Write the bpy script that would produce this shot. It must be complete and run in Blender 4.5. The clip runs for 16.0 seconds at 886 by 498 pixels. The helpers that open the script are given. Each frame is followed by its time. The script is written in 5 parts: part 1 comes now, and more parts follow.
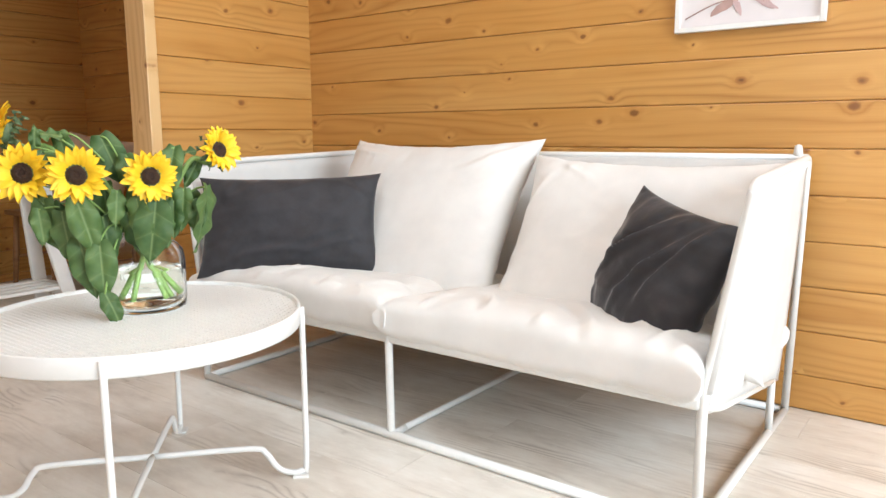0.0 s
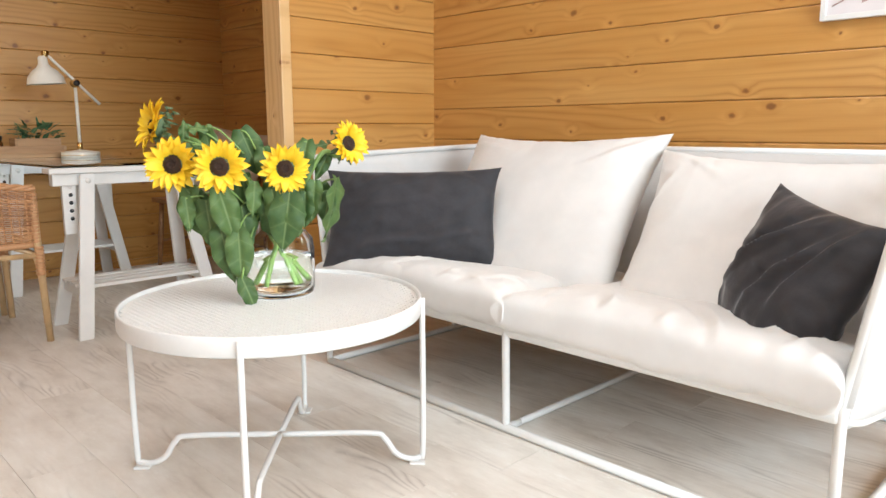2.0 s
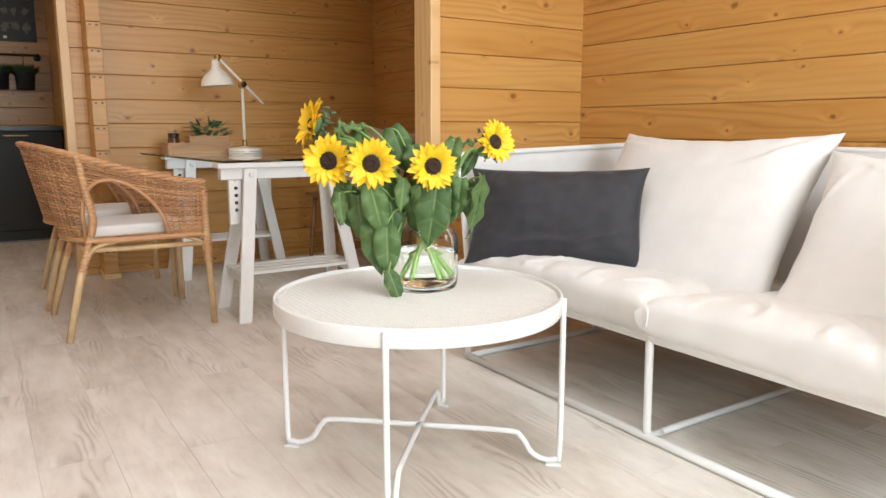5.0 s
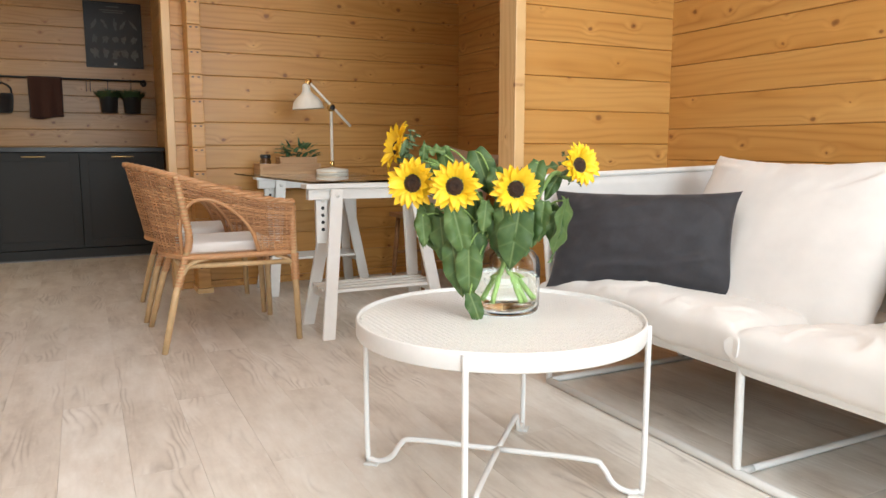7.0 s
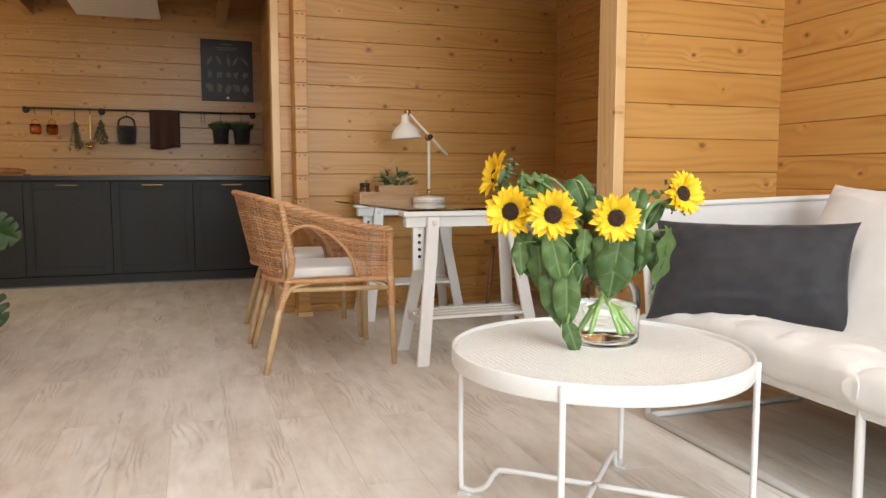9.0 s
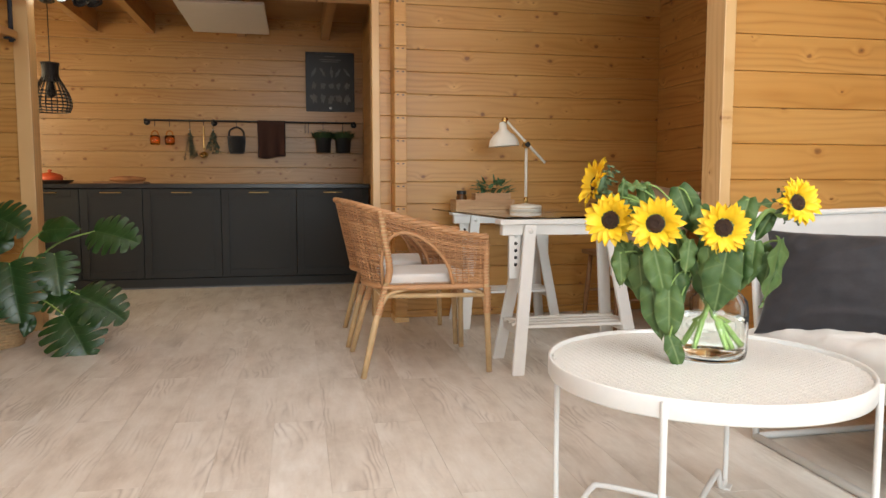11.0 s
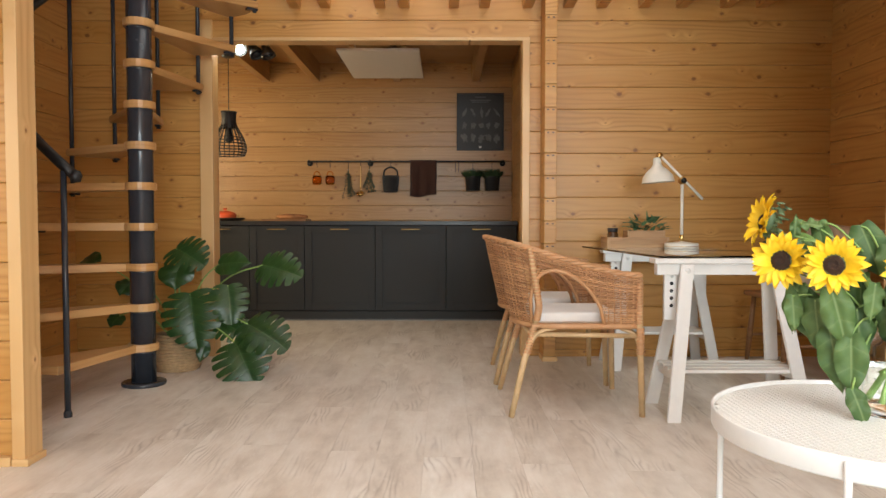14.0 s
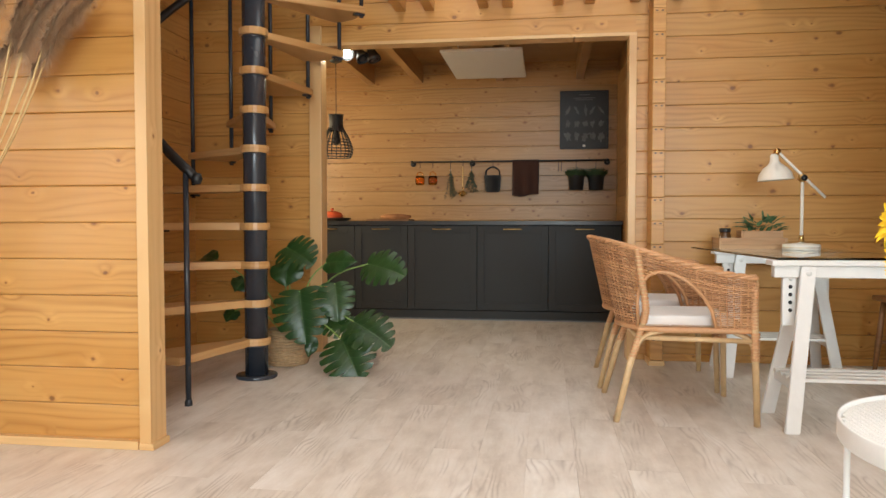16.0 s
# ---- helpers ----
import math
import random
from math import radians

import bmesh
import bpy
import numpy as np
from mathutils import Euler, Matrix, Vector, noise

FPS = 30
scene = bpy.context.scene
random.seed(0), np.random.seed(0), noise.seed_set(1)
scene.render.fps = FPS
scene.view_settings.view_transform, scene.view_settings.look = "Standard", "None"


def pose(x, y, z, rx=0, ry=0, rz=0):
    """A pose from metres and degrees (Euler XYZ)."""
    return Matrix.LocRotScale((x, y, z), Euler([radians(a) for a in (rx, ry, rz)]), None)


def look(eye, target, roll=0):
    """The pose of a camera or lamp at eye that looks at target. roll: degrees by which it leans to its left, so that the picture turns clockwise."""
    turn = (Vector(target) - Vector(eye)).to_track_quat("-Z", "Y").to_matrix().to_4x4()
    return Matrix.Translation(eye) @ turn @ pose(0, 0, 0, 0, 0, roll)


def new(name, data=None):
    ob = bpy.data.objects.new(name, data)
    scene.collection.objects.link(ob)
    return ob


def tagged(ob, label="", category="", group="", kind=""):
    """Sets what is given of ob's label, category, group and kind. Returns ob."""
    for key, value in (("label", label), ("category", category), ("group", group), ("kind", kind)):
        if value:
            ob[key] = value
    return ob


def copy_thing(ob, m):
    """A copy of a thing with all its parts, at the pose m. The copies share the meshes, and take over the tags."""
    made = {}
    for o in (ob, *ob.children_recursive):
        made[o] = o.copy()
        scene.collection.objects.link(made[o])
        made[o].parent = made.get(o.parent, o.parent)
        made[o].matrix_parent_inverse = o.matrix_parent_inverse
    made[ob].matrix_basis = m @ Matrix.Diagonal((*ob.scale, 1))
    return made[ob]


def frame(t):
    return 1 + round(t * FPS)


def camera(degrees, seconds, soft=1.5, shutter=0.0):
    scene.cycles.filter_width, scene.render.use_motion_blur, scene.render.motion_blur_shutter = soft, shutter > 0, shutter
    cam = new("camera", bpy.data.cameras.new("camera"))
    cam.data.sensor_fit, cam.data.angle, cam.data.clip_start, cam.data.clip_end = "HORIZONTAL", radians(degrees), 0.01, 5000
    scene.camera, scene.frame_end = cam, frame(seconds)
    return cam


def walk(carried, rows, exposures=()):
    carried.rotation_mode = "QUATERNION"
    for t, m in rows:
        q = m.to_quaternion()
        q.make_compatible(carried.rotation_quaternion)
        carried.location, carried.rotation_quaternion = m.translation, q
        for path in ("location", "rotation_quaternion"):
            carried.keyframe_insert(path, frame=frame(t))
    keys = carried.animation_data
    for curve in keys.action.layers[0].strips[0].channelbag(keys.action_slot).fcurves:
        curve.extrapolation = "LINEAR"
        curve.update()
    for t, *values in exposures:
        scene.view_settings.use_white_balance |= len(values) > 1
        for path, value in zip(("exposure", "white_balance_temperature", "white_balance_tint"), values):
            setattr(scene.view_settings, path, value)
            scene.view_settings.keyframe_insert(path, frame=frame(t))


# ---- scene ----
cam = camera(63.2, 16.0)
PATH = [
    (0, (0.081, -0.11, 0.859), (-1.101, 1.474, 0.549), -0.2),
    (0.5, (0.076, -0.111, 0.858), (-1.169, 1.422, 0.542), -0.1),
    (1, (0.081, -0.117, 0.862), (-1.23, 1.359, 0.539), -0.1),
    (1.5, (0.076, -0.122, 0.861), (-1.286, 1.306, 0.536), -0.0),
    (2, (0.073, -0.126, 0.862), (-1.344, 1.248, 0.535), -0.1),
    (2.5, (0.069, -0.127, 0.86), (-1.393, 1.198, 0.533), -0.0),
    (3, (0.067, -0.129, 0.858), (-1.44, 1.144, 0.53), -0.0),
    (3.5, (0.067, -0.133, 0.857), (-1.478, 1.093, 0.529), 0.0),
    (4, (0.067, -0.136, 0.859), (-1.517, 1.039, 0.53), 0.0),
    (6.5, (0.071, -0.138, 0.867), (-1.673, 0.793, 0.566), 0.0),
    (7, (0.067, -0.138, 0.869), (-1.706, 0.745, 0.593), 0.0),
    (7.5, (0.064, -0.139, 0.869), (-1.737, 0.694, 0.618), 0.0),
    (8, (0.063, -0.142, 0.868), (-1.767, 0.633, 0.64), 0.0),
    (8.5, (0.063, -0.143, 0.868), (-1.793, 0.571, 0.658), -0.0),
    (9, (0.064, -0.148, 0.868), (-1.817, 0.501, 0.67), 0.0),
    (11.5, (0.059, -0.154, 0.868), (-1.907, 0.175, 0.703), 0.0),
    (12, (0.059, -0.158, 0.871), (-1.919, 0.104, 0.724), -0.0),
    (12.5, (0.064, -0.162, 0.872), (-1.921, 0.039, 0.745), -0.0),
    (13, (0.062, -0.163, 0.873), (-1.931, -0.031, 0.766), -0.0),
    (13.5, (0.064, -0.17, 0.872), (-1.933, -0.101, 0.784), 0.0),
    (14, (0.058, -0.17, 0.871), (-1.941, -0.174, 0.796), -0.0),
    (14.5, (0.058, -0.173, 0.871), (-1.94, -0.244, 0.801), 0.0),
    (15, (0.059, -0.178, 0.869), (-1.934, -0.32, 0.799), 0.0),
    (15.5, (0.06, -0.177, 0.87), (-1.927, -0.387, 0.798), 0.0),
    (16, (0.055, -0.18, 0.87), (-1.924, -0.462, 0.795), 0.0),
]
walk(cam, [(t, look(eye, target, roll)) for t, eye, target, roll in PATH], [(0, 0.08, 5800, 3), (4, 0.09, 5920, 4), (7, 0.08, 6000, 4), (9, 0.02, 6100, 5), (12.5, 0.0, 6200, 5), (13.5, 0.09, 6200, 5), (15.5, 0.30, 6050, 3), (16, 0.31, 6050, 3)])

# ---- light ----
world = bpy.data.worlds.new("daylight")
scene.world = world
world.use_nodes = True
wn = world.node_tree.nodes
sky = wn.new("ShaderNodeTexSky")
sky.sky_type, sky.sun_disc = "NISHITA", False
sky.sun_elevation, sky.sun_rotation = radians(38), radians(80)
world.node_tree.links.new(sky.outputs[0], wn["Background"].inputs[0])
wn["Background"].inputs[1].default_value = 0.12
sun = new("sun", bpy.data.lights.new("sun", "SUN"))
sun.data.energy, sun.data.angle, sun.data.color = 0.8, radians(14), (1, 0.96, 0.9)
sun.matrix_world = look((8, 2, 9), (0, 0, 0))


def area(name, eye, target, w, h, power, colour):
    lamp = new(name, bpy.data.lights.new(name, "AREA"))
    lamp.data.shape, lamp.data.size, lamp.data.size_y = "RECTANGLE", w, h
    lamp.data.energy, lamp.data.color = power, colour
    lamp.matrix_world = look(eye, target)
    return lamp


area("terrace_daylight", (2.9, 0.70, 1.70), (-0.8, 0.75, -0.3), 2.6, 2.0, 205, (0.95, 0.975, 1.0))
# added fill towards the sofa side; the wall behind it has no window
area("front_side_fill", (-0.3, -3.36, 1.45), (-0.3, 2, 1.0), 1.8, 1.6, 32, (0.97, 0.98, 1.0))
# unseen lamp made up for the stair walls, where no window is built
area("stair_fill", (-3.5, -2.74, 1.75), (-3.5, 0, 1.2), 0.9, 1.2, 24, (1.0, 0.94, 0.86))
# warm fill without a known source, added to brighten the kitchen's left wall
area("kitchen_warm_fill", (-5.75, -3.06, 1.5), (-6.5, -1.2, 1.4), 1.1, 1.0, 38, (1.0, 0.76, 0.46))
# overhead fill below the closed ceiling, added to lift floor, table top and seats
area("front_overhead_fill", (-0.75, 0.75, 2.60), (-0.75, 0.75, 0), 1.7, 1.5, 29, (0.98, 0.98, 0.98)).data.spread = radians(150)
# second made-up lamp from above, for the desk room; the roof has no opening
area("desk_room_overhead_fill", (-3.55, -0.2, 2.60), (-3.55, -0.2, 0), 1.7, 2.4, 30, (1.0, 0.97, 0.93))


# ---- materials ----
class Mat:
    def __init__(self, name, rough=0.5, metal=0.0, spec=0.5):
        self.m = bpy.data.materials.new(name)
        self.m.use_nodes = True
        self.t = self.m.node_tree
        self.b = self.t.nodes["Principled BSDF"]
        self.set("Roughness", rough), self.set("Metallic", metal), self.set("Specular IOR Level", spec)

    def set(self, key, value):
        self.b.inputs[key].default_value = value

    def node(self, kind, ins=None, **props):
        n = self.t.nodes.new("ShaderNode" + kind)
        for k, v in props.items():
            if k == "operation":
                n.operation = v
            elif k == "data_type":
                n.data_type = v
            elif k == "blend_type":
                n.blend_type = v
            elif k == "bands":
                n.bands_direction = v
            elif k == "flat":
                n.voronoi_dimensions = "2D"
            elif k == "feature":
                n.feature = v
        for k, v in (ins or {}).items():
            if isinstance(v, bpy.types.NodeSocket):
                self.t.links.new(v, n.inputs[k])
            else:
                n.inputs[k].default_value = v
        return n

    def link(self, a, key):
        self.t.links.new(a, self.b.inputs[key])

    def math(self, op, a, b=0.0, c=0.0):
        return self.node("Math", {0: a, 1: b, 2: c}, operation=op).outputs[0]

    def ramp(self, fac, stops):
        n = self.node("ValToRGB", {0: fac})
        e = n.color_ramp.elements
        while len(e) < len(stops):
            e.new(0.5)
        for k, (p, c) in zip(e, stops):
            k.position, k.color = p, (*c, 1) if len(c) == 3 else c
        return n.outputs[0]

    def mix(self, fac, a, b, kind="MIX"):
        n = self.node("Mix", {}, data_type="RGBA", blend_type=kind)
        for k, v in ((0, fac), (6, a), (7, b)):
            if isinstance(v, bpy.types.NodeSocket):
                self.t.links.new(v, n.inputs[k])
            else:
                n.inputs[k].default_value = v if k == 0 else (*v, 1)
        return n.outputs[2]

    def coords(self, scale=(1, 1, 1), offset=True):
        at = self.node("TexCoord").outputs["Object"]
        if offset:
            r = self.node("ObjectInfo").outputs["Random"]
            shift = self.node("CombineXYZ", {0: self.math("MULTIPLY", r, 61.0), 1: self.math("MULTIPLY", r, 17.0), 2: self.math("MULTIPLY", r, 37.0)})
            at = self.node("VectorMath", {0: at, 1: shift.outputs[0]}, operation="ADD").outputs[0]
        return self.node("VectorMath", {0: at, 1: scale}, operation="MULTIPLY").outputs[0]

    def noise(self, at, scale, detail=4.0, rough=0.55, distortion=0.0):
        return self.node("TexNoise", {"Vector": at, "Scale": scale, "Detail": detail, "Roughness": rough, "Distortion": distortion}).outputs[0]

    def bump(self, height, strength, distance=0.002):
        self.link(self.node("Bump", {"Height": height, "Strength": strength, "Distance": distance}).outputs[0], "Normal")


def pine(name, light, mid, dark, knots=0.60, rough=0.42, grain=1.0):
    """Varnished spruce: growth rings along local x that flow round the knots, and a tone of its own for each log."""
    m = Mat(name, rough)
    at = m.coords()
    x, y, z = (m.node("SeparateXYZ", {0: at}).outputs[n] for n in range(3))

    def stretched(fx, fz, scale=1.0, detail=3):
        return m.noise(m.node("CombineXYZ", {0: m.math("MULTIPLY", x, fx), 1: y, 2: m.math("MULTIPLY", z, fz)}).outputs[0], scale, detail)

    wobble = m.math("MULTIPLY", m.math("SUBTRACT", m.noise(at, 38.0, 2), 0.5), 0.012)
    vor = m.node("TexVoronoi", {"Vector": m.node("CombineXYZ", {0: m.math("ADD", m.math("MULTIPLY", x, 0.85), wobble), 1: m.math("ADD", m.math("MULTIPLY", z, 1.15), wobble), 2: 0.0}).outputs[0], "Scale": 6.0, "Randomness": 1.0}, flat=True)
    cell = m.node("SeparateColor", {0: vor.outputs["Color"]})
    pick = m.math("GREATER_THAN", cell.outputs[0], 1 - knots)
    near = m.node("MapRange", {0: vor.outputs["Distance"], 1: 0.0, 2: 0.36, 3: 1.0, 4: 0.0}).outputs[0]
    lift = m.math("MULTIPLY", m.math("MULTIPLY", near, near), pick)
    low = stretched(0.50, 4.2, 1.6, 2)
    ring = m.math("ADD", m.math("MULTIPLY_ADD", lift, 0.055, z), m.math("MULTIPLY", low, 0.20 * grain))
    rings = m.math("PINGPONG", m.math("MULTIPLY", ring, 54.0), 1.0)
    fibre = stretched(4.0, 190.0)
    broad = stretched(0.8, 7.0)
    figure = m.node("MapRange", {0: stretched(0.9, 5.0, 1.3, 2), 1: 0.42, 2: 0.62, 3: 0.16, 4: 0.66}).outputs[0]
    col = m.ramp(broad, [(0.3, mid), (0.7, light)])
    col = m.mix(m.math("MULTIPLY", m.math("POWER", rings, 2.0), figure), col, dark)
    col = m.mix(m.math("MULTIPLY", fibre, 0.30), col, dark)
    tone = m.node("ObjectInfo").outputs["Random"]
    col = m.mix(m.math("MULTIPLY", tone, 0.34), col, tuple(c * f for c, f in zip(mid, (0.93, 0.82, 0.66))))
    # pale resinous wood beside the knots, then a brown rim and a darker heart
    pale = m.math("MULTIPLY", lift, m.node("MapRange", {0: stretched(7.0, 16.0, 1.0, 2), 1: 0.45, 2: 0.62, 3: 0.0, 4: 0.6}).outputs[0])
    col = m.mix(pale, col, tuple(min(1.0, c * 1.22) for c in light))
    size = m.math("MULTIPLY_ADD", m.math("POWER", cell.outputs[1], 1.6), 0.070, 0.022)
    far = m.math("DIVIDE", vor.outputs["Distance"], size)
    halo = m.math("MULTIPLY", pick, m.node("MapRange", {0: far, 1: 0.9, 2: 2.4, 3: 0.50, 4: 0.0}).outputs[0])
    inner = m.math("MULTIPLY", pick, m.node("MapRange", {0: far, 1: 0.65, 2: 1.2, 3: 0.8, 4: 0.0}).outputs[0])
    heart = m.math("MULTIPLY", pick, m.node("MapRange", {0: far, 1: 0.2, 2: 0.6, 3: 0.6, 4: 0.0}).outputs[0])
    col = m.mix(halo, col, tuple(c * f for c, f in zip(mid, (0.74, 0.62, 0.5))))
    rim = m.mix(cell.outputs[2], (0.145, 0.050, 0.014), (0.30, 0.125, 0.035))
    col = m.mix(inner, col, rim)
    col = m.mix(m.math("MULTIPLY", heart, cell.outputs[2]), col, (0.07, 0.026, 0.010))
    m.link(col, "Base Color")
    relief = m.math("ADD", m.math("ADD", fibre, m.math("MULTIPLY", rings, 0.5)), m.math("MULTIPLY", lift, 2.2))
    m.bump(m.math("ADD", relief, m.math("MULTIPLY", stretched(3.0, 11.0), 1.6)), 0.22, 0.002)
    m.link(m.math("MULTIPLY_ADD", fibre, 0.18, rough - 0.12), "Roughness")
    return m.m


PINE = pine("varnished_pine", (0.63, 0.365, 0.115), (0.54, 0.28, 0.068), (0.31, 0.125, 0.022), knots=0.62)
PINE_TRIM = pine("pale_pine_trim", (0.75, 0.53, 0.27), (0.68, 0.45, 0.20), (0.43, 0.21, 0.06), knots=0.35, grain=0.6)
# pine for the kitchen, the room's dimmer light worked into its darker colour
PINE_DIM = pine("dimmed_pine", (0.49, 0.30, 0.120), (0.41, 0.225, 0.075), (0.25, 0.11, 0.03), knots=0.85, rough=0.40)
PLY = pine("pine_tread", (0.66, 0.42, 0.19), (0.55, 0.32, 0.12), (0.36, 0.17, 0.05), knots=0.2, rough=0.4)


def floor_material():
    m = Mat("whitewashed_plank_vinyl", 0.34)
    at = m.coords()
    x, y, z = (m.node("SeparateXYZ", {0: at}).outputs[n] for n in range(3))

    def streak(fx, fy, detail=4, rough=0.55, scale=1.0):
        return m.noise(m.node("CombineXYZ", {0: m.math("MULTIPLY", x, fx), 1: m.math("MULTIPLY", y, fy), 2: z}).outputs[0], scale, detail, rough)

    wide, patch, fine = streak(1.9, 6.5, 6, 0.62), streak(5.5, 11.0, 5, 0.65), streak(7.0, 120.0)
    low = streak(1.3, 5.2, 2, 0.5, 1.5)
    rings = m.math("PINGPONG", m.math("MULTIPLY", m.math("ADD", y, m.math("MULTIPLY", low, 0.22)), 75.0), 1.0)
    figure = m.node("MapRange", {0: streak(2.2, 7.0, 2, 0.5, 1.2), 1: 0.52, 2: 0.68, 3: 0.04, 4: 0.60}).outputs[0]
    col = m.ramp(m.math("MULTIPLY_ADD", wide, 0.6, m.math("MULTIPLY", patch, 0.4)), [(0.32, (0.47, 0.405, 0.335)), (0.5, (0.725, 0.675, 0.60)), (0.66, (0.88, 0.855, 0.80))])
    col = m.mix(m.math("MULTIPLY", m.math("POWER", rings, 2.2), figure), col, (0.22, 0.165, 0.125))
    col = m.mix(m.math("MULTIPLY", fine, 0.30), col, (0.76, 0.73, 0.68))
    scuff = m.node("MapRange", {0: streak(16.0, 42.0, 4, 0.7), 1: 0.60, 2: 0.72, 3: 0.0, 4: 0.45}).outputs[0]
    col = m.mix(scuff, col, (0.86, 0.84, 0.80))
    tone = m.node("ObjectInfo").outputs["Random"]
    col = m.mix(m.math("MULTIPLY", tone, 0.22), col, (0.57, 0.51, 0.43))
    m.link(col, "Base Color")
    m.link(m.math("MULTIPLY_ADD", patch, 0.25, 0.26), "Roughness")
    m.bump(m.math("ADD", fine, rings), 0.12, 0.001)
    return m.m


FLOOR = floor_material()


def plain(name, colour, rough=0.5, metal=0.0, vary=0.12, scale=30.0, bump=0.05, dist=0.001, sheen=0.0):
    m = Mat(name, rough, metal)
    at = m.coords(offset=False)
    n = m.noise(at, scale, 5)
    big = m.noise(at, scale * 0.12, 3)
    f = m.math("MULTIPLY", m.math("ADD", n, big), 0.5)
    m.link(m.ramp(f, [(0.3, tuple(c * (1 - vary) for c in colour)), (0.7, tuple(min(1, c * (1 + vary)) for c in colour))]), "Base Color")
    m.link(m.math("MULTIPLY_ADD", big, 0.16, rough - 0.08), "Roughness")
    if bump:
        m.bump(n, bump, dist)
    if sheen:
        m.set("Sheen Weight", sheen), m.set("Sheen Roughness", 0.35)
    return m.m


def weave(name, colour, pitch, rough=0.85, strength=0.35, sheen=0.2, vary=0.06):
    """Woven cloth: crossing threads as relief, with soft blotches."""
    m = Mat(name, rough)
    at = m.coords(offset=False)
    wx = m.node("TexWave", {"Vector": at, "Scale": pitch, "Distortion": 0.6}, bands="X").outputs[1]
    wz = m.node("TexWave", {"Vector": at, "Scale": pitch, "Distortion": 0.6}, bands="Z").outputs[1]
    wy = m.node("TexWave", {"Vector": at, "Scale": pitch, "Distortion": 0.6}, bands="Y").outputs[1]
    big = m.noise(at, 6.0, 4)
    m.link(m.ramp(big, [(0.3, tuple(c * (1 - vary) for c in colour)), (0.7, tuple(min(1, c * (1 + vary)) for c in colour))]), "Base Color")
    m.set("Sheen Weight", sheen)
    m.bump(m.math("ADD", m.math("ADD", wx, wz), m.math("ADD", wy, m.math("MULTIPLY", big, 2.0))), strength, 0.0006)
    return m.m


WHITE_METAL = plain("white_powder_coated_steel", (0.72, 0.715, 0.69), 0.38, 0.0, 0.03, 60, 0.03)
WHITE_CLOTH = weave("off_white_outdoor_canvas", (0.73, 0.715, 0.685), 420, 0.9, 0.25)
WHITE_MESH = weave("white_sling_textile", (0.64, 0.63, 0.61), 300, 0.75, 0.3, 0.05)
VELVET = plain("charcoal_velvet", (0.026, 0.0255, 0.030), 0.7, 0.0, 0.45, 18, 0.5, 0.006, 0.45)
WHITE_PAINT = plain("white_painted_wood", (0.76, 0.75, 0.72), 0.45, 0.0, 0.05, 25, 0.08)
DARK_METAL = plain("anthracite_steel", (0.032, 0.037, 0.048), 0.24, 0.0, 0.1, 40, 0.02)
BLACK = plain("matt_black_metal", (0.012, 0.012, 0.013), 0.45, 0.0, 0.15, 40, 0.03)
CABINET = plain("anthracite_cabinet_paint", (0.0115, 0.012, 0.0117), 0.6, 0.0, 0.08, 20, 0.03)
WORKTOP = plain("dark_laminate", (0.02, 0.02, 0.022), 0.35, 0.0, 0.15, 60, 0.02)
BRASS = plain("brass", (0.62, 0.42, 0.16), 0.28, 1.0, 0.08, 40, 0.02)
CREAM = plain("cream_enamel", (0.76, 0.72, 0.63), 0.3, 0.0, 0.03, 20, 0.01)
BEIGE = weave("beige_linen", (0.55, 0.45, 0.36), 300, 0.9, 0.3)
PANEL = plain("white_heater_enamel", (0.74, 0.73, 0.70), 0.45, 0.0, 0.03, 12, 0.02)


# ---- building blocks ----
def mesh(name, verts, faces, mat, parent=None, label="", smooth=True):
    me = bpy.data.meshes.new(name)
    me.from_pydata([tuple(v) for v in verts], [], faces)
    me.materials.append(mat)
    if smooth:
        for p in me.polygons:
            p.use_smooth = True
    ob = new(name, me)
    if parent is not None:
        ob.parent = parent
    if label:
        ob["label"] = label
    return ob


def part(name, bm, mat, parent, label="", smooth=False):
    me = bpy.data.meshes.new(name)
    bm.to_mesh(me)
    bm.free()
    me.materials.append(mat)
    if smooth:
        for p in me.polygons:
            p.use_smooth = True
    ob = new(name, me)
    if parent is not None:
        ob.parent = parent
    if label:
        ob["label"] = label
    return ob


def thing(name, at, label, category, group="", turn=0.0):
    ob = new(name)
    ob.matrix_world = pose(*at, 0, 0, turn)
    return tagged(ob, label, category, group)


def box_bm(lo, hi, bevel=0.004, seg=2, bm=None, m=None):
    own = bm is None
    bm = bmesh.new() if own else bm
    r = bmesh.ops.create_cube(bm, size=1.0)
    lo, hi = Vector(lo), Vector(hi)
    t = Matrix.Translation((lo + hi) / 2) @ Matrix.Diagonal((*(hi - lo), 1))
    bmesh.ops.transform(bm, matrix=(m @ t) if m else t, verts=r["verts"])
    if bevel and own:
        bmesh.ops.bevel(bm, geom=list(bm.edges), offset=bevel, segments=seg, affect="EDGES", profile=0.6)
    return bm


def smooth_path(points, n=8, closed=False):
    """A Catmull-Rom line through the points."""
    p = [Vector(q) for q in points]
    out = []
    count = len(p) if closed else len(p) - 1
    for i in range(count):
        a, b, c, d = (p[(i + k) % len(p)] if closed else p[min(max(i + k, 0), len(p) - 1)] for k in (-1, 0, 1, 2))
        for j in range(n):
            t = j / n
            out.append(0.5 * (2 * b + (c - a) * t + (2 * a - 5 * b + 4 * c - d) * t * t + (3 * b - a - 3 * c + d) * t ** 3))
    if not closed:
        out.append(p[-1])
    return out


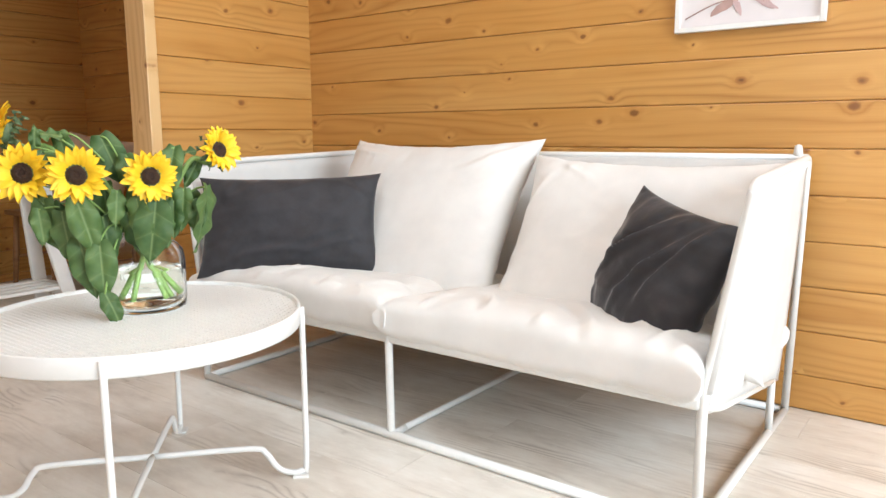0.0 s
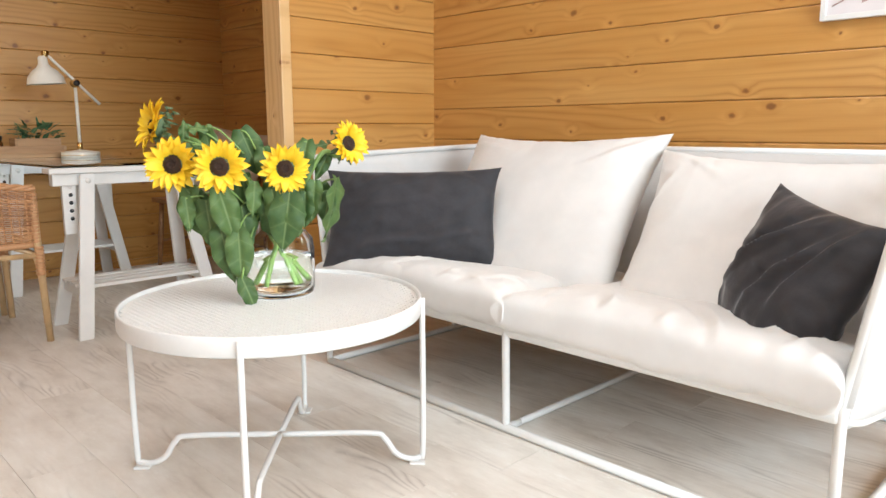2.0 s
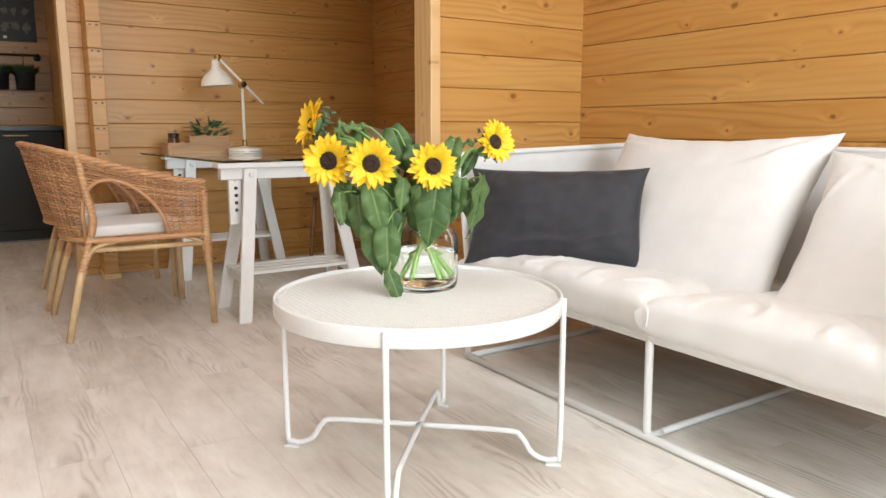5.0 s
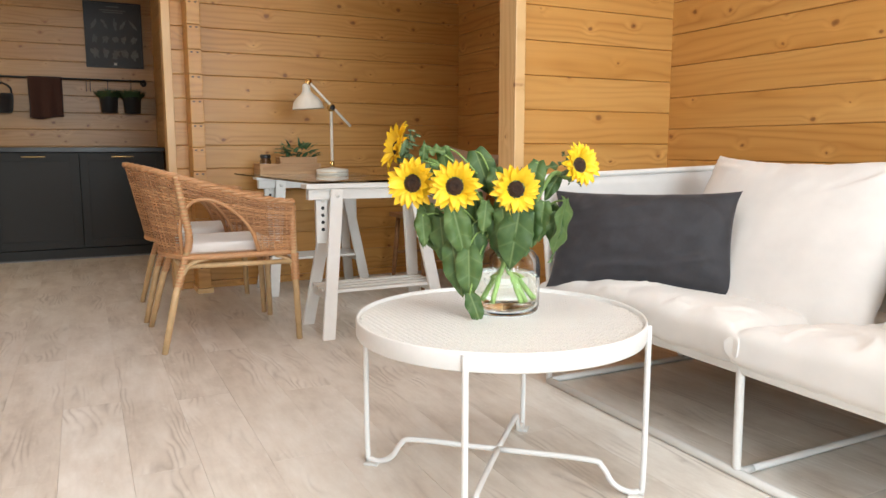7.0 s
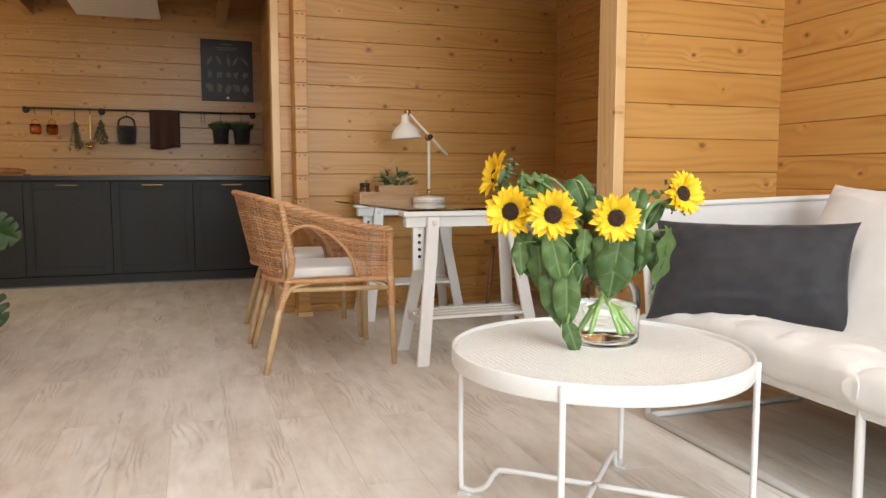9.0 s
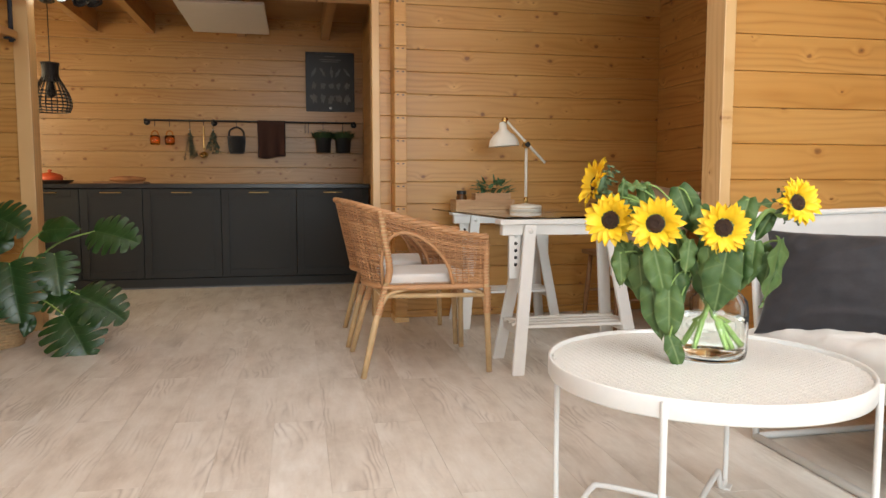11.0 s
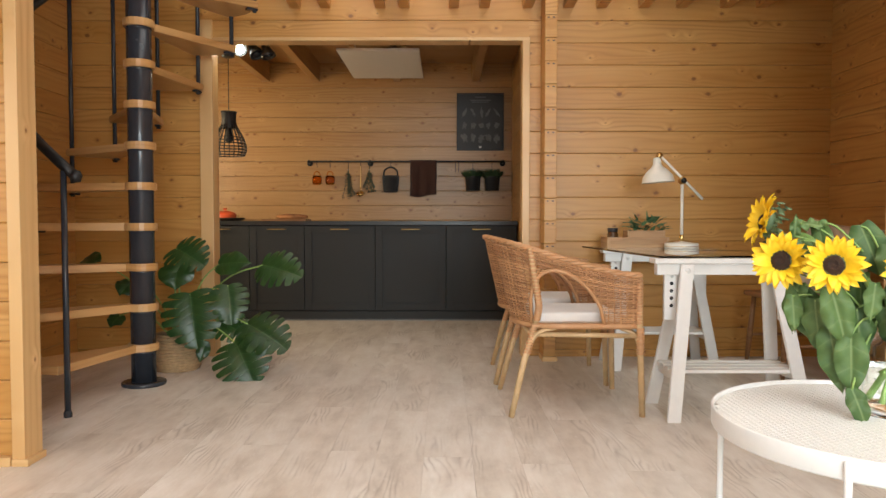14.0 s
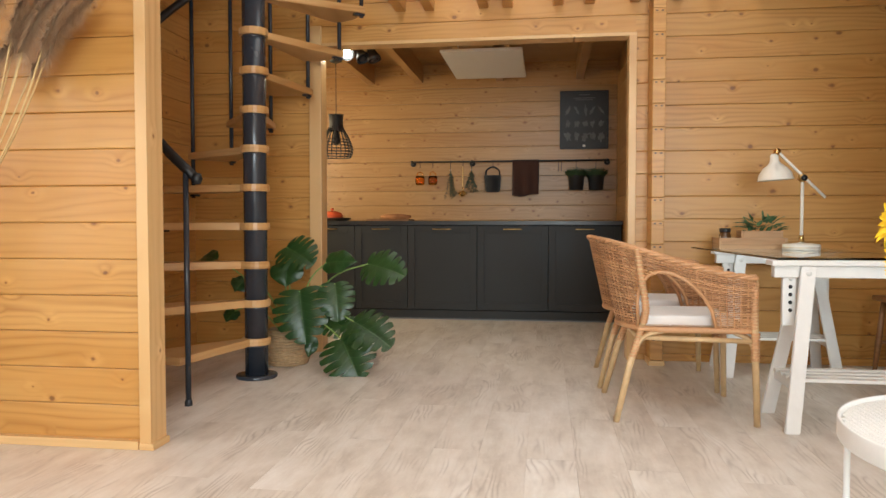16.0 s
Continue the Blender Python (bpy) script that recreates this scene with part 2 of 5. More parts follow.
def rounded(points, r=0.04, n=5):
    """A line through the points with its corners rounded."""
    p = [Vector(q) for q in points]
    out = [p[0]]
    for a, b, c in zip(p, p[1:], p[2:]):
        u, v = (a - b), (c - b)
        k = min(r, u.length * 0.45, v.length * 0.45)
        s, e = b + u.normalized() * k, b + v.normalized() * k
        out += [s * (1 - t) ** 2 + b * 2 * t * (1 - t) + e * t * t for t in (i / n for i in range(n + 1))]
    return out + [p[-1]]


def tube_data(path, r, sides=10, closed=False):
    path = [Vector(q) for q in path]
    radii = r if isinstance(r, (list, tuple)) else [r] * len(path)
    verts, faces, up = [], [], None
    n = len(path)
    for i, q in enumerate(path):
        a = path[i - 1] if (i or closed) else q
        b = path[(i + 1) % n] if (i < n - 1 or closed) else q
        d = (b - a).normalized()
        if up is None:
            up = d.orthogonal().normalized()
        up = (up - d * up.dot(d)).normalized()
        side = d.cross(up)
        for k in range(sides):
            w = 2 * math.pi * k / sides
            verts.append(q + (up * math.cos(w) + side * math.sin(w)) * radii[i])
    for i in range(n if closed else n - 1):
        for k in range(sides):
            j, l = (i + 1) % n, (k + 1) % sides
            faces.append((i * sides + k, i * sides + l, j * sides + l, j * sides + k))
    if not closed:
        faces += [tuple(reversed(range(sides))), tuple(range((n - 1) * sides, n * sides))]
    return verts, faces


def tube(name, path, r, mat, parent=None, label="", sides=10, closed=False):
    return mesh(name, *tube_data(path, r, sides, closed), mat, parent, label)


def tubes(name, paths, r, mat, parent=None, label="", sides=6):
    verts, faces = [], []
    for p in paths:
        v, f = tube_data(p, r, sides)
        faces += [tuple(k + len(verts) for k in q) for q in f]
        verts += v
    return mesh(name, verts, faces, mat, parent, label)


def lathe(name, profile, mat, parent=None, label="", at=(0, 0, 0), sides=32, m=None):
    verts, faces = [], []
    n = len(profile)
    for k in range(sides):
        w = 2 * math.pi * k / sides
        verts += [Vector((r * math.cos(w), r * math.sin(w), z)) for r, z in profile]
    for k in range(sides):
        for i in range(n - 1):
            l = (k + 1) % sides
            faces.append((k * n + i, l * n + i, l * n + i + 1, k * n + i + 1))
    m = (m or Matrix.Identity(4))
    verts = [m @ v + Vector(at) for v in verts]
    return mesh(name, verts, faces, mat, parent, label)


def cushion(name, w, h, thick, mat, parent=None, label="", ear=0.10, power=2.2, crease=0.006, seed=0, n=36, sag=0.0, lean=2.4, full=0.48, lump=0.10, under=None, tip=0.0, pucker=0.0, folds=()):
    """A stuffed cushion standing in local x-z, its front to -y: pointed corners, drawn-in sides, a puckered seam
    and long folds. folds: (x, z, angle, length, height) of each, in metres and degrees."""
    verts, faces = [], []
    for side in (-1, 1):
        for j in range(n + 1):
            for i in range(n + 1):
                u, v = 2 * i / n - 1, 2 * j / n - 1
                u, v = math.sin(u * math.pi / 2), math.sin(v * math.pi / 2)
                fill = max(0.0, (1 - abs(u) ** lean) * (1 - abs(v) ** lean)) ** (full if side < 0 or under is None else under)
                out = 1 + tip * (abs(u) * abs(v)) ** 7
                x = u * w / 2 * (1 - ear * (1 - v * v) ** 1.0 * abs(u) ** power) * out
                z = v * h / 2 * (1 - ear * (1 - u * u) ** 1.0 * abs(v) ** power) * out
                q = Vector((x * 7 + seed * 9.7, side * 3.1, z * 7))
                edge = (abs(u) ** 3 + abs(v) ** 3) * (1 - max(abs(u), abs(v)) ** 12)
                fold = noise.noise(Vector((x * 4 + seed, z * 16 + x * 9, seed * 3.0 + side))) * crease * (0.5 + 2.2 * edge)
                fold += (1 - abs(noise.noise(Vector((x * 5 + z * 2 + seed * 3.3, z * 10 - x * 6, seed + side * 2.0))))) ** 8 * crease * 0.9
                # gathers that run in from the seam and die away
                du, dv = (1 - abs(u)) * w / 2, (1 - abs(v)) * h / 2
                for gap, along, k in ((du, z, 3), (dv, x, 5)):
                    gather = noise.noise(Vector((along * 21, seed * 7.3 + k + (along > 0), gap * 3.0))) + 0.5 * noise.noise(Vector((along * 47, seed * 5.1 + k, gap * 4.0)))
                    fold += pucker * gather * math.exp(-gap / 0.075)
                for fx, fz, angle, length, height in folds if side < 0 else ():
                    c, sn = math.cos(math.radians(angle)), math.sin(math.radians(angle))
                    a, b = (x - fx) * c + (z - fz) * sn, -(x - fx) * sn + (z - fz) * c
                    b += 0.03 * math.sin(a * 9 + seed)
                    fold += 1.15 * height * math.exp(-(a / length) ** 2) * (math.exp(-(b / 0.011) ** 2) - 0.7 * math.exp(-((b - 0.024) / 0.016) ** 2))
                soft = noise.noise(q * 0.6) * thick * lump
                y = side * (fill * (thick / 2) + (soft + fold) * fill ** 0.5)
                verts.append((x, y, z - sag * (1 - u * u) * max(0, v)))
    m = (n + 1) ** 2
    for s in (0, 1):
        for j in range(n):
            for i in range(n):
                a = s * m + j * (n + 1) + i
                f = (a, a + 1, a + n + 2, a + n + 1)
                faces.append(f if s == 0 else f[::-1])
    ob = mesh(name, verts, faces, mat, parent, label)
    bm = bmesh.new()
    bm.from_mesh(ob.data)
    bmesh.ops.remove_doubles(bm, verts=bm.verts, dist=0.0006)
    bm.to_mesh(ob.data)
    bm.free()
    return ob


# ---- the shell ----
PITCH = 0.141


def log_wall(name, axis, plane, a, b, phase, top, thick=0.07, out=1, mat=PINE, base=0.0, label="", logs=None):
    """A wall of logs: a core with one log to each course, whose rounded edges leave a groove. axis: along 'y' (at x = plane) or 'x'."""
    lo, hi = sorted((a, b))
    core_a, core_b = plane - out * 0.012, plane - out * thick
    if axis == "y":
        bm = box_bm((min(core_a, core_b), lo, base), (max(core_a, core_b), hi, top), 0)
    else:
        bm = box_bm((lo, min(core_a, core_b), base), (hi, max(core_a, core_b), top), 0)
    wall = part(name, bm, mat, None)
    tagged(wall, label or "varnished pine log wall with horizontal courses", "wall", kind="structure")
    z = phase - PITCH * math.ceil((phase - base) / PITCH)
    while z < top - 0.005:
        z0, z1 = max(z, base), min(z + PITCH, top)
        if z1 - z0 > 0.012:
            LOGS.append((wall, axis, plane, lo, hi, z0, z1, out, mat))
        z += PITCH
    return wall


LOGS = []


def build_logs():
    shared = {}
    for wall, axis, plane, lo, hi, z0, z1, out, mat in LOGS:
        key = (round(hi - lo, 3), round(z1 - z0, 3), mat.name)
        if key not in shared:
            bm = box_bm((-(hi - lo) / 2, -0.010, -(z1 - z0) / 2 + 0.0006), ((hi - lo) / 2, 0.010, (z1 - z0) / 2 - 0.0006), 0)
            long = [e for e in bm.edges if abs(e.verts[0].co.x - e.verts[1].co.x) > 1e-4 and e.verts[0].co.y < 0 and e.verts[1].co.y < 0]
            bmesh.ops.bevel(bm, geom=long, offset=0.0045, segments=2, affect="EDGES", profile=0.5)
            me = bpy.data.meshes.new("log")
            bm.to_mesh(me)
            bm.free()
            me.materials.append(mat)
            shared[key] = me
        ob = new("log", shared[key])
        mid = (lo + hi) / 2
        off = plane - out * 0.010
        if axis == "y":
            ob.matrix_world = pose(off, mid, (z0 + z1) / 2, 0, 0, 90 if out > 0 else -90)
        else:
            ob.matrix_world = pose(mid, off, (z0 + z1) / 2, 0, 0, 180 if out > 0 else 0)
        ob.parent = wall


X_MID, X_DESK, X_KITCHEN, Y_SOFA, Y_STAIR = -2.5, -4.6, -6.9, 2.31, -2.56
SOFA_PHASE, MID_PHASE, DESK_PHASE = 0.817, 0.889, 1.03
TOP = 2.62
log_wall("wall_sofa", "x", Y_SOFA, X_DESK - 0.05, 2.45, SOFA_PHASE, TOP, out=-1)
log_wall("wall_middle_a", "y", X_MID, 1.50, Y_SOFA, MID_PHASE, TOP)
log_wall("wall_middle_b", "y", X_MID, -3.5, -1.708, 0.868, TOP)
log_wall("wall_middle_back_a", "y", X_MID - 0.075, 1.50, Y_SOFA, MID_PHASE, TOP, 0.03, -1)
log_wall("wall_middle_back_b", "y", X_MID - 0.075, Y_STAIR, -1.708, 0.868, TOP, 0.03, -1)
log_wall("wall_desk_a", "y", X_DESK, 0.372, Y_SOFA, DESK_PHASE, TOP)
log_wall("wall_desk_b", "y", X_DESK, Y_STAIR, -1.73, DESK_PHASE, TOP)
log_wall("wall_desk_lintel", "y", X_DESK, -1.73, 0.372, 2.16, TOP, base=2.03)
log_wall("wall_desk_back_a", "y", X_DESK - 0.075, 0.372, 0.60, DESK_PHASE, TOP, 0.03, -1)
log_wall("wall_desk_back_b", "y", X_DESK - 0.075, -2.9, -1.73, DESK_PHASE, TOP, 0.03, -1)
log_wall("wall_desk_lintel_back", "y", X_DESK - 0.075, -1.73, 0.372, 2.16, TOP, 0.03, -1, base=2.03)
log_wall("wall_stair", "x", Y_STAIR, X_DESK, X_MID - 0.07, SOFA_PHASE, TOP, out=1)
log_wall("wall_kitchen", "y", X_KITCHEN, -3.1, 0.5, DESK_PHASE, TOP, mat=PINE_DIM)
log_wall("wall_kitchen_side", "x", 0.48, X_KITCHEN, X_DESK - 0.10, SOFA_PHASE, TOP, out=-1, mat=PINE_DIM)
log_wall("wall_kitchen_end", "x", -3.1, X_KITCHEN, X_DESK - 0.05, SOFA_PHASE, TOP, out=1, mat=PINE_DIM)
log_wall("wall_front_side", "x", -3.45, X_MID, 2.45, SOFA_PHASE, TOP, out=1)
# the terrace side behind the camera: sills and jambs round the wide glazed opening
log_wall("wall_terrace_a", "y", 2.42, 2.0, Y_SOFA, MID_PHASE, TOP, out=-1)
log_wall("wall_terrace_b", "y", 2.42, -3.45, -2.7, MID_PHASE, TOP, out=-1)
log_wall("wall_terrace_lintel", "y", 2.42, -2.7, 2.0, MID_PHASE, TOP, out=-1, base=2.36)

ground = part("floor", box_bm((-7.1, -3.7, -0.12), (2.6, 2.5, -0.004), 0), FLOOR, None)
tagged(ground, "pale whitewashed wood-look plank floor", "floor", kind="structure")
yard = part("ground", box_bm((-60, -60, -0.5), (60, 60, -0.2), 0), plain("garden_paving", (0.35, 0.34, 0.31), 0.9), None)
tagged(yard, "plain grey paving outside the log house", "ground", kind="structure")

ceiling = part("ceiling", box_bm((-7.1, -3.7, TOP), (2.6, 2.5, TOP + 0.1), 0), PINE, None)
tagged(ceiling, "pine boarded ceiling over the rooms", "ceiling", kind="structure")


def beam(name, lo, hi, mat=PINE_TRIM, label="pale pine ceiling joist", bevel=0.004):
    ax = max(range(3), key=lambda k: hi[k] - lo[k])
    size = [hi[k] - lo[k] for k in range(3)]
    mid = [(hi[k] + lo[k]) / 2 for k in range(3)]
    if ax == 0:
        dims, turn = size, pose(*mid)
    elif ax == 1:
        dims, turn = (size[1], size[0], size[2]), pose(*mid, 0, 0, 90)
    else:
        dims, turn = (size[2], size[1], size[0]), pose(*mid, 0, 90, 0)
    ob = part(name, box_bm([-d / 2 for d in dims], [d / 2 for d in dims], bevel), mat, None)
    ob.matrix_world = turn
    return tagged(ob, label, "trim" if "trim" in name else "beam", kind="structure")


# casings of the wide opening between the rooms
beam("trim_post", (-2.605, 1.456, 0.0), (-2.475, 1.503, 2.34), label="pale planed pine casing at the wall's end")
beam("trim_post", (-2.59, -1.711, 0.0), (-2.475, -1.664, 2.34), label="pale planed pine casing at the wall's end")
beam("trim_header", (-2.605, -1.664, 2.34), (-2.475, 1.456, 2.40), label="pale pine header over the wide opening")
log_wall("wall_middle_lintel", "y", X_MID, -1.708, 1.50, MID_PHASE, TOP, base=2.40)
# casing of the kitchen opening
beam("trim_kitchen_post", (-4.70, 0.328, 0.0), (-4.575, 0.376, 2.03), label="pale pine casing beside the kitchen opening")
beam("trim_kitchen_post", (-4.70, -1.737, 0.0), (-4.575, -1.655, 2.16), label="pale pine post beside the kitchen opening")
beam("trim_kitchen_header", (-4.70, -1.655, 2.026), (-4.575, 0.376, 2.048), label="pale pine board under the kitchen lintel")
# crossing log ends that stand out as a pilaster
z = 0.03
while z < TOP - 0.02:
    z1 = min(z + PITCH, TOP)
    ob = part("log_end", box_bm((-4.60, 0.449, z + 0.001), (-4.42, 0.525, z1 - 0.001), 0.004), PINE, None)
    tagged(ob, "sawn pine log end of the crossing wall", "log end", "log ends of the crossing wall", kind="structure")
    for y in (0.470, 0.503):
        part("notch", box_bm((-4.4212, y - 0.0065, z1 - 0.020), (-4.4188, y + 0.0065, z1 - 0.012), 0), BLACK, ob)
    z += PITCH
beam("trim_plinth", (-4.62, 0.44, 0.0), (-4.405, 0.535, 0.03), label="pine base board under the log ends")
beam("trim_baseboard", (-2.50, -3.4, 0.0), (-2.466, -1.713, 0.034), label="pine base board along the wall")
beam("trim_baseboard", (-2.59, -1.71, 0.0), (-2.468, -1.650, 0.026), label="pine base board under the casing")
beam("trim_baseboard", (-4.60, 0.535, 0.0), (-4.575, 2.29, 0.045), PINE, label="pine base board along the desk wall")
for px in (-1.12, -0.93, -0.58, -0.425, -0.11, 0.085, 0.36, 0.62, 0.83, 1.10, 1.34, 1.62, 1.85):
    beam("ceiling_joist", (-4.60, px - 0.032, 2.235), (-2.60, px + 0.032, 2.42), PINE)
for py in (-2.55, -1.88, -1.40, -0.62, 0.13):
    beam("kitchen_joist", (-6.9, py - 0.035, 2.215), (-4.69, py + 0.035, 2.40), PINE_DIM, label="pine joist under the kitchen ceiling")
part_c = part("kitchen_ceiling", box_bm((-6.95, -3.1, 2.39), (-4.66, 0.52, 2.43), 0), PINE_DIM, None)
tagged(part_c, "pine boarded kitchen ceiling, its colour darkened for the dim room", "ceiling", kind="structure")


# ---- sofa ----
def sofa():
    s = thing("sofa", (-1.215, 1.375, 0), "white steel-framed sofa with sling sides on thin legs", "sofa")
    W, r = 0.868, 0.0115
    for x in (-W, W):
        tube("leg", rounded([(x, 0.0, 0.012), (x, 0.0, 0.31), (x * 1.088, 0.006, 0.765), (x * 1.02, 0.845, 0.792), (x, 0.865, 0.012)], 0.03), r, WHITE_METAL, s)
        tube("floor_rail", [(x, 0.0, 0.012), (x, 0.865, 0.012)], r, WHITE_METAL, s)
        tube("leg", [(x, 0.655, 0.012), (x, 0.655, 0.17)], r * 0.9, WHITE_METAL, s)
        tube("seat_rail", rounded([(x, 0.0, 0.295), (x, 0.12, 0.252), (x, 0.66, 0.165)], 0.1), r * 0.8, WHITE_METAL, s)
    tube("leg", rounded([(0, 0.05, 0.318), (0, -0.006, 0.312), (0, 0.0, 0.012), (0, 0.06, 0.012)], 0.03), r, WHITE_METAL, s)
    tube("floor_rail", [(0, 0.0, 0.012), (0, 0.865, 0.012)], r * 0.9, WHITE_METAL, s)
    tube("floor_rail", [(-W, 0.0, 0.012), (W, 0.0, 0.012)], r * 1.15, WHITE_METAL, s)
    tube("floor_rail", [(-W, 0.865, 0.012), (W, 0.865, 0.012)], r, WHITE_METAL, s)
    tube("back_rail", [(-W * 1.02, 0.845, 0.792), (W * 1.02, 0.845, 0.792)], r, WHITE_METAL, s)
    part("seat_rail", box_bm((-W, -0.014, 0.285), (W, 0.018, 0.322), 0.012, 3), WHITE_METAL, s, smooth=True)

    def panel(name, pts, label):
        """A stretched textile panel with hemmed edges, from four corners, 8 mm thick."""
        a, b, c, d = (Vector(p) for p in pts)
        n = (b - a).cross(d - a).normalized()
        verts, faces, k = [], [], 14
        for off in (-0.004, 0.004):
            for j in range(k + 1):
                for i in range(k + 1):
                    u, v = i / k, j / k
                    q = (a * (1 - u) + b * u) * (1 - v) + (d * (1 - u) + c * u) * v
                    bow = 0.006 * math.sin(math.pi * u) * math.sin(math.pi * v) + noise.noise(q * 5) * 0.002
                    verts.append(q + n * (off + bow))
        m = (k + 1) ** 2
        for t in (0, 1):
            for j in range(k):
                for i in range(k):
                    f = (t * m + j * (k + 1) + i, t * m + j * (k + 1) + i + 1, t * m + (j + 1) * (k + 1) + i + 1, t * m + (j + 1) * (k + 1) + i)
                    faces.append(f if t else f[::-1])
        rim = [i for i in range(k)] + [j * (k + 1) + k for j in range(k)] + [k * (k + 1) + k - i for i in range(k)] + [(k - j) * (k + 1) for j in range(k)]
        for p, q in zip(rim, rim[1:] + rim[:1]):
            faces.append((p, q, q + m, p + m))
        return mesh(name, verts, faces, WHITE_MESH, s, label)

    panel("seat_sling", [(-W, 0.016, 0.29), (W, 0.016, 0.29), (W, 0.68, 0.18), (-W, 0.68, 0.18)], "white sling textile seat")
    for x in (-W, W):
        panel("arm_panel", [(x, 0.012, 0.272), (x, 0.725, 0.150), (x * 1.02, 0.835, 0.785), (x * 1.086, 0.014, 0.757)], "white sling textile arm")
        tube("arm_hem", [(x * 1.004, 0.004, 0.325), (x * 1.087, 0.010, 0.752)], 0.0145, WHITE_MESH, s)
    panel("back_panel", [(-W, 0.685, 0.19), (W, 0.685, 0.19), (W * 1.02, 0.838, 0.785), (-W * 1.02, 0.838, 0.785)], "white sling textile back")
    # rounded finials at the frame's upper corners
    for x in (-0.02, W - 0.01):
        lathe("finial", [(0.0, 0.026), (0.010, 0.022), (0.013, 0.0), (0.010, -0.012), (0.0, -0.016)], WHITE_METAL, s, at=(x, 0.845, 0.806), sides=12)
    return s


sofa()


def seat_cushion(x, w, seed, turn, lift=0.0, folds=()):
    c = cushion("seat_cushion", w, 0.80, 0.145, WHITE_CLOTH, ear=0.035, crease=0.0045, seed=seed, n=96, lean=7, full=0.36, lump=0.05, under=0.16, tip=0.02, pucker=0.009, folds=folds)
    c.matrix_world = pose(x, 1.738, 0.328 + lift, -95.5, 0, turn)
    tagged(c, "off-white canvas seat cushion lying on the sofa", "cushion", "sofa seat cushions")


seat_cushion(-1.650, 0.87, 1, 0.8, 0.004, ((-0.10, -0.30, 70, 0.07, 0.012), (0.12, -0.31, 110, 0.06, 0.010), (-0.28, -0.24, 40, 0.10, 0.009), (0.30, -0.28, 60, 0.07, 0.010)))
seat_cushion(-0.788, 0.892, 2, -0.6, 0.0, ((-0.16, -0.29, 105, 0.07, 0.016), (0.10, -0.27, 120, 0.13, 0.015), (0.20, -0.22, 130, 0.10, 0.012), (0.33, -0.28, 70, 0.07, 0.012), (-0.32, -0.30, 75, 0.06, 0.012), (0.02, -0.34, 90, 0.05, 0.010)))


def back_cushion(at, w, h, seed, roll, folds):
    c = cushion("back_cushion", w, h, 0.19, WHITE_CLOTH, ear=0.085, crease=0.0022, seed=seed, n=90, lean=4.4, lump=0.03, sag=0.012, tip=0.03, pucker=0.011, folds=folds)
    c.matrix_world = pose(*at, -33, roll, 0)
    tagged(c, "off-white canvas back cushion leaning on the sofa's back", "cushion", "sofa back cushions")


back_cushion((-1.520, 1.864, 0.561), 0.825, 0.66, 3, -0.4, ((0.30, 0.24, 20, 0.12, 0.007), (-0.26, 0.25, -25, 0.10, 0.006)))
back_cushion((-0.700, 1.840, 0.530), 0.80, 0.61, 4, 0.6, ((-0.32, 0.10, 60, 0.09, 0.008), (-0.25, 0.22, -35, 0.10, 0.007)))

p = cushion("throw_pillow", 0.615, 0.345, 0.15, VELVET, ear=0.055, crease=0.006, seed=5, n=64, lump=0.05, tip=0.03, pucker=0.010, folds=((0.16, -0.10, 20, 0.10, 0.008), (-0.05, -0.12, 10, 0.12, 0.007), (0.20, 0.10, -30, 0.06, 0.006)))
p.matrix_world = pose(-1.812, 1.545, 0.556, -17, -1.2, 36)
tagged(p, "charcoal velvet lumbar pillow leaning on the sofa's cushions", "pillow", "velvet pillows")
p = cushion("throw_pillow", 0.42, 0.39, 0.15, VELVET, ear=0.07, crease=0.008, seed=6, lump=0.05, n=64, tip=0.03, pucker=0.012, folds=((-0.05, 0.05, 60, 0.16, 0.016), (0.05, 0.02, 70, 0.16, 0.014), (-0.11, 0.0, 50, 0.12, 0.012), (0.12, 0.06, 80, 0.13, 0.013)))
p.matrix_world = pose(-0.552, 1.628, 0.508, -22, 9, -36)
tagged(p, "creased charcoal velvet square pillow against the sofa's arm", "pillow", "velvet pillows")


# ---- coffee table ----
TX, TY = -1.49, 0.80


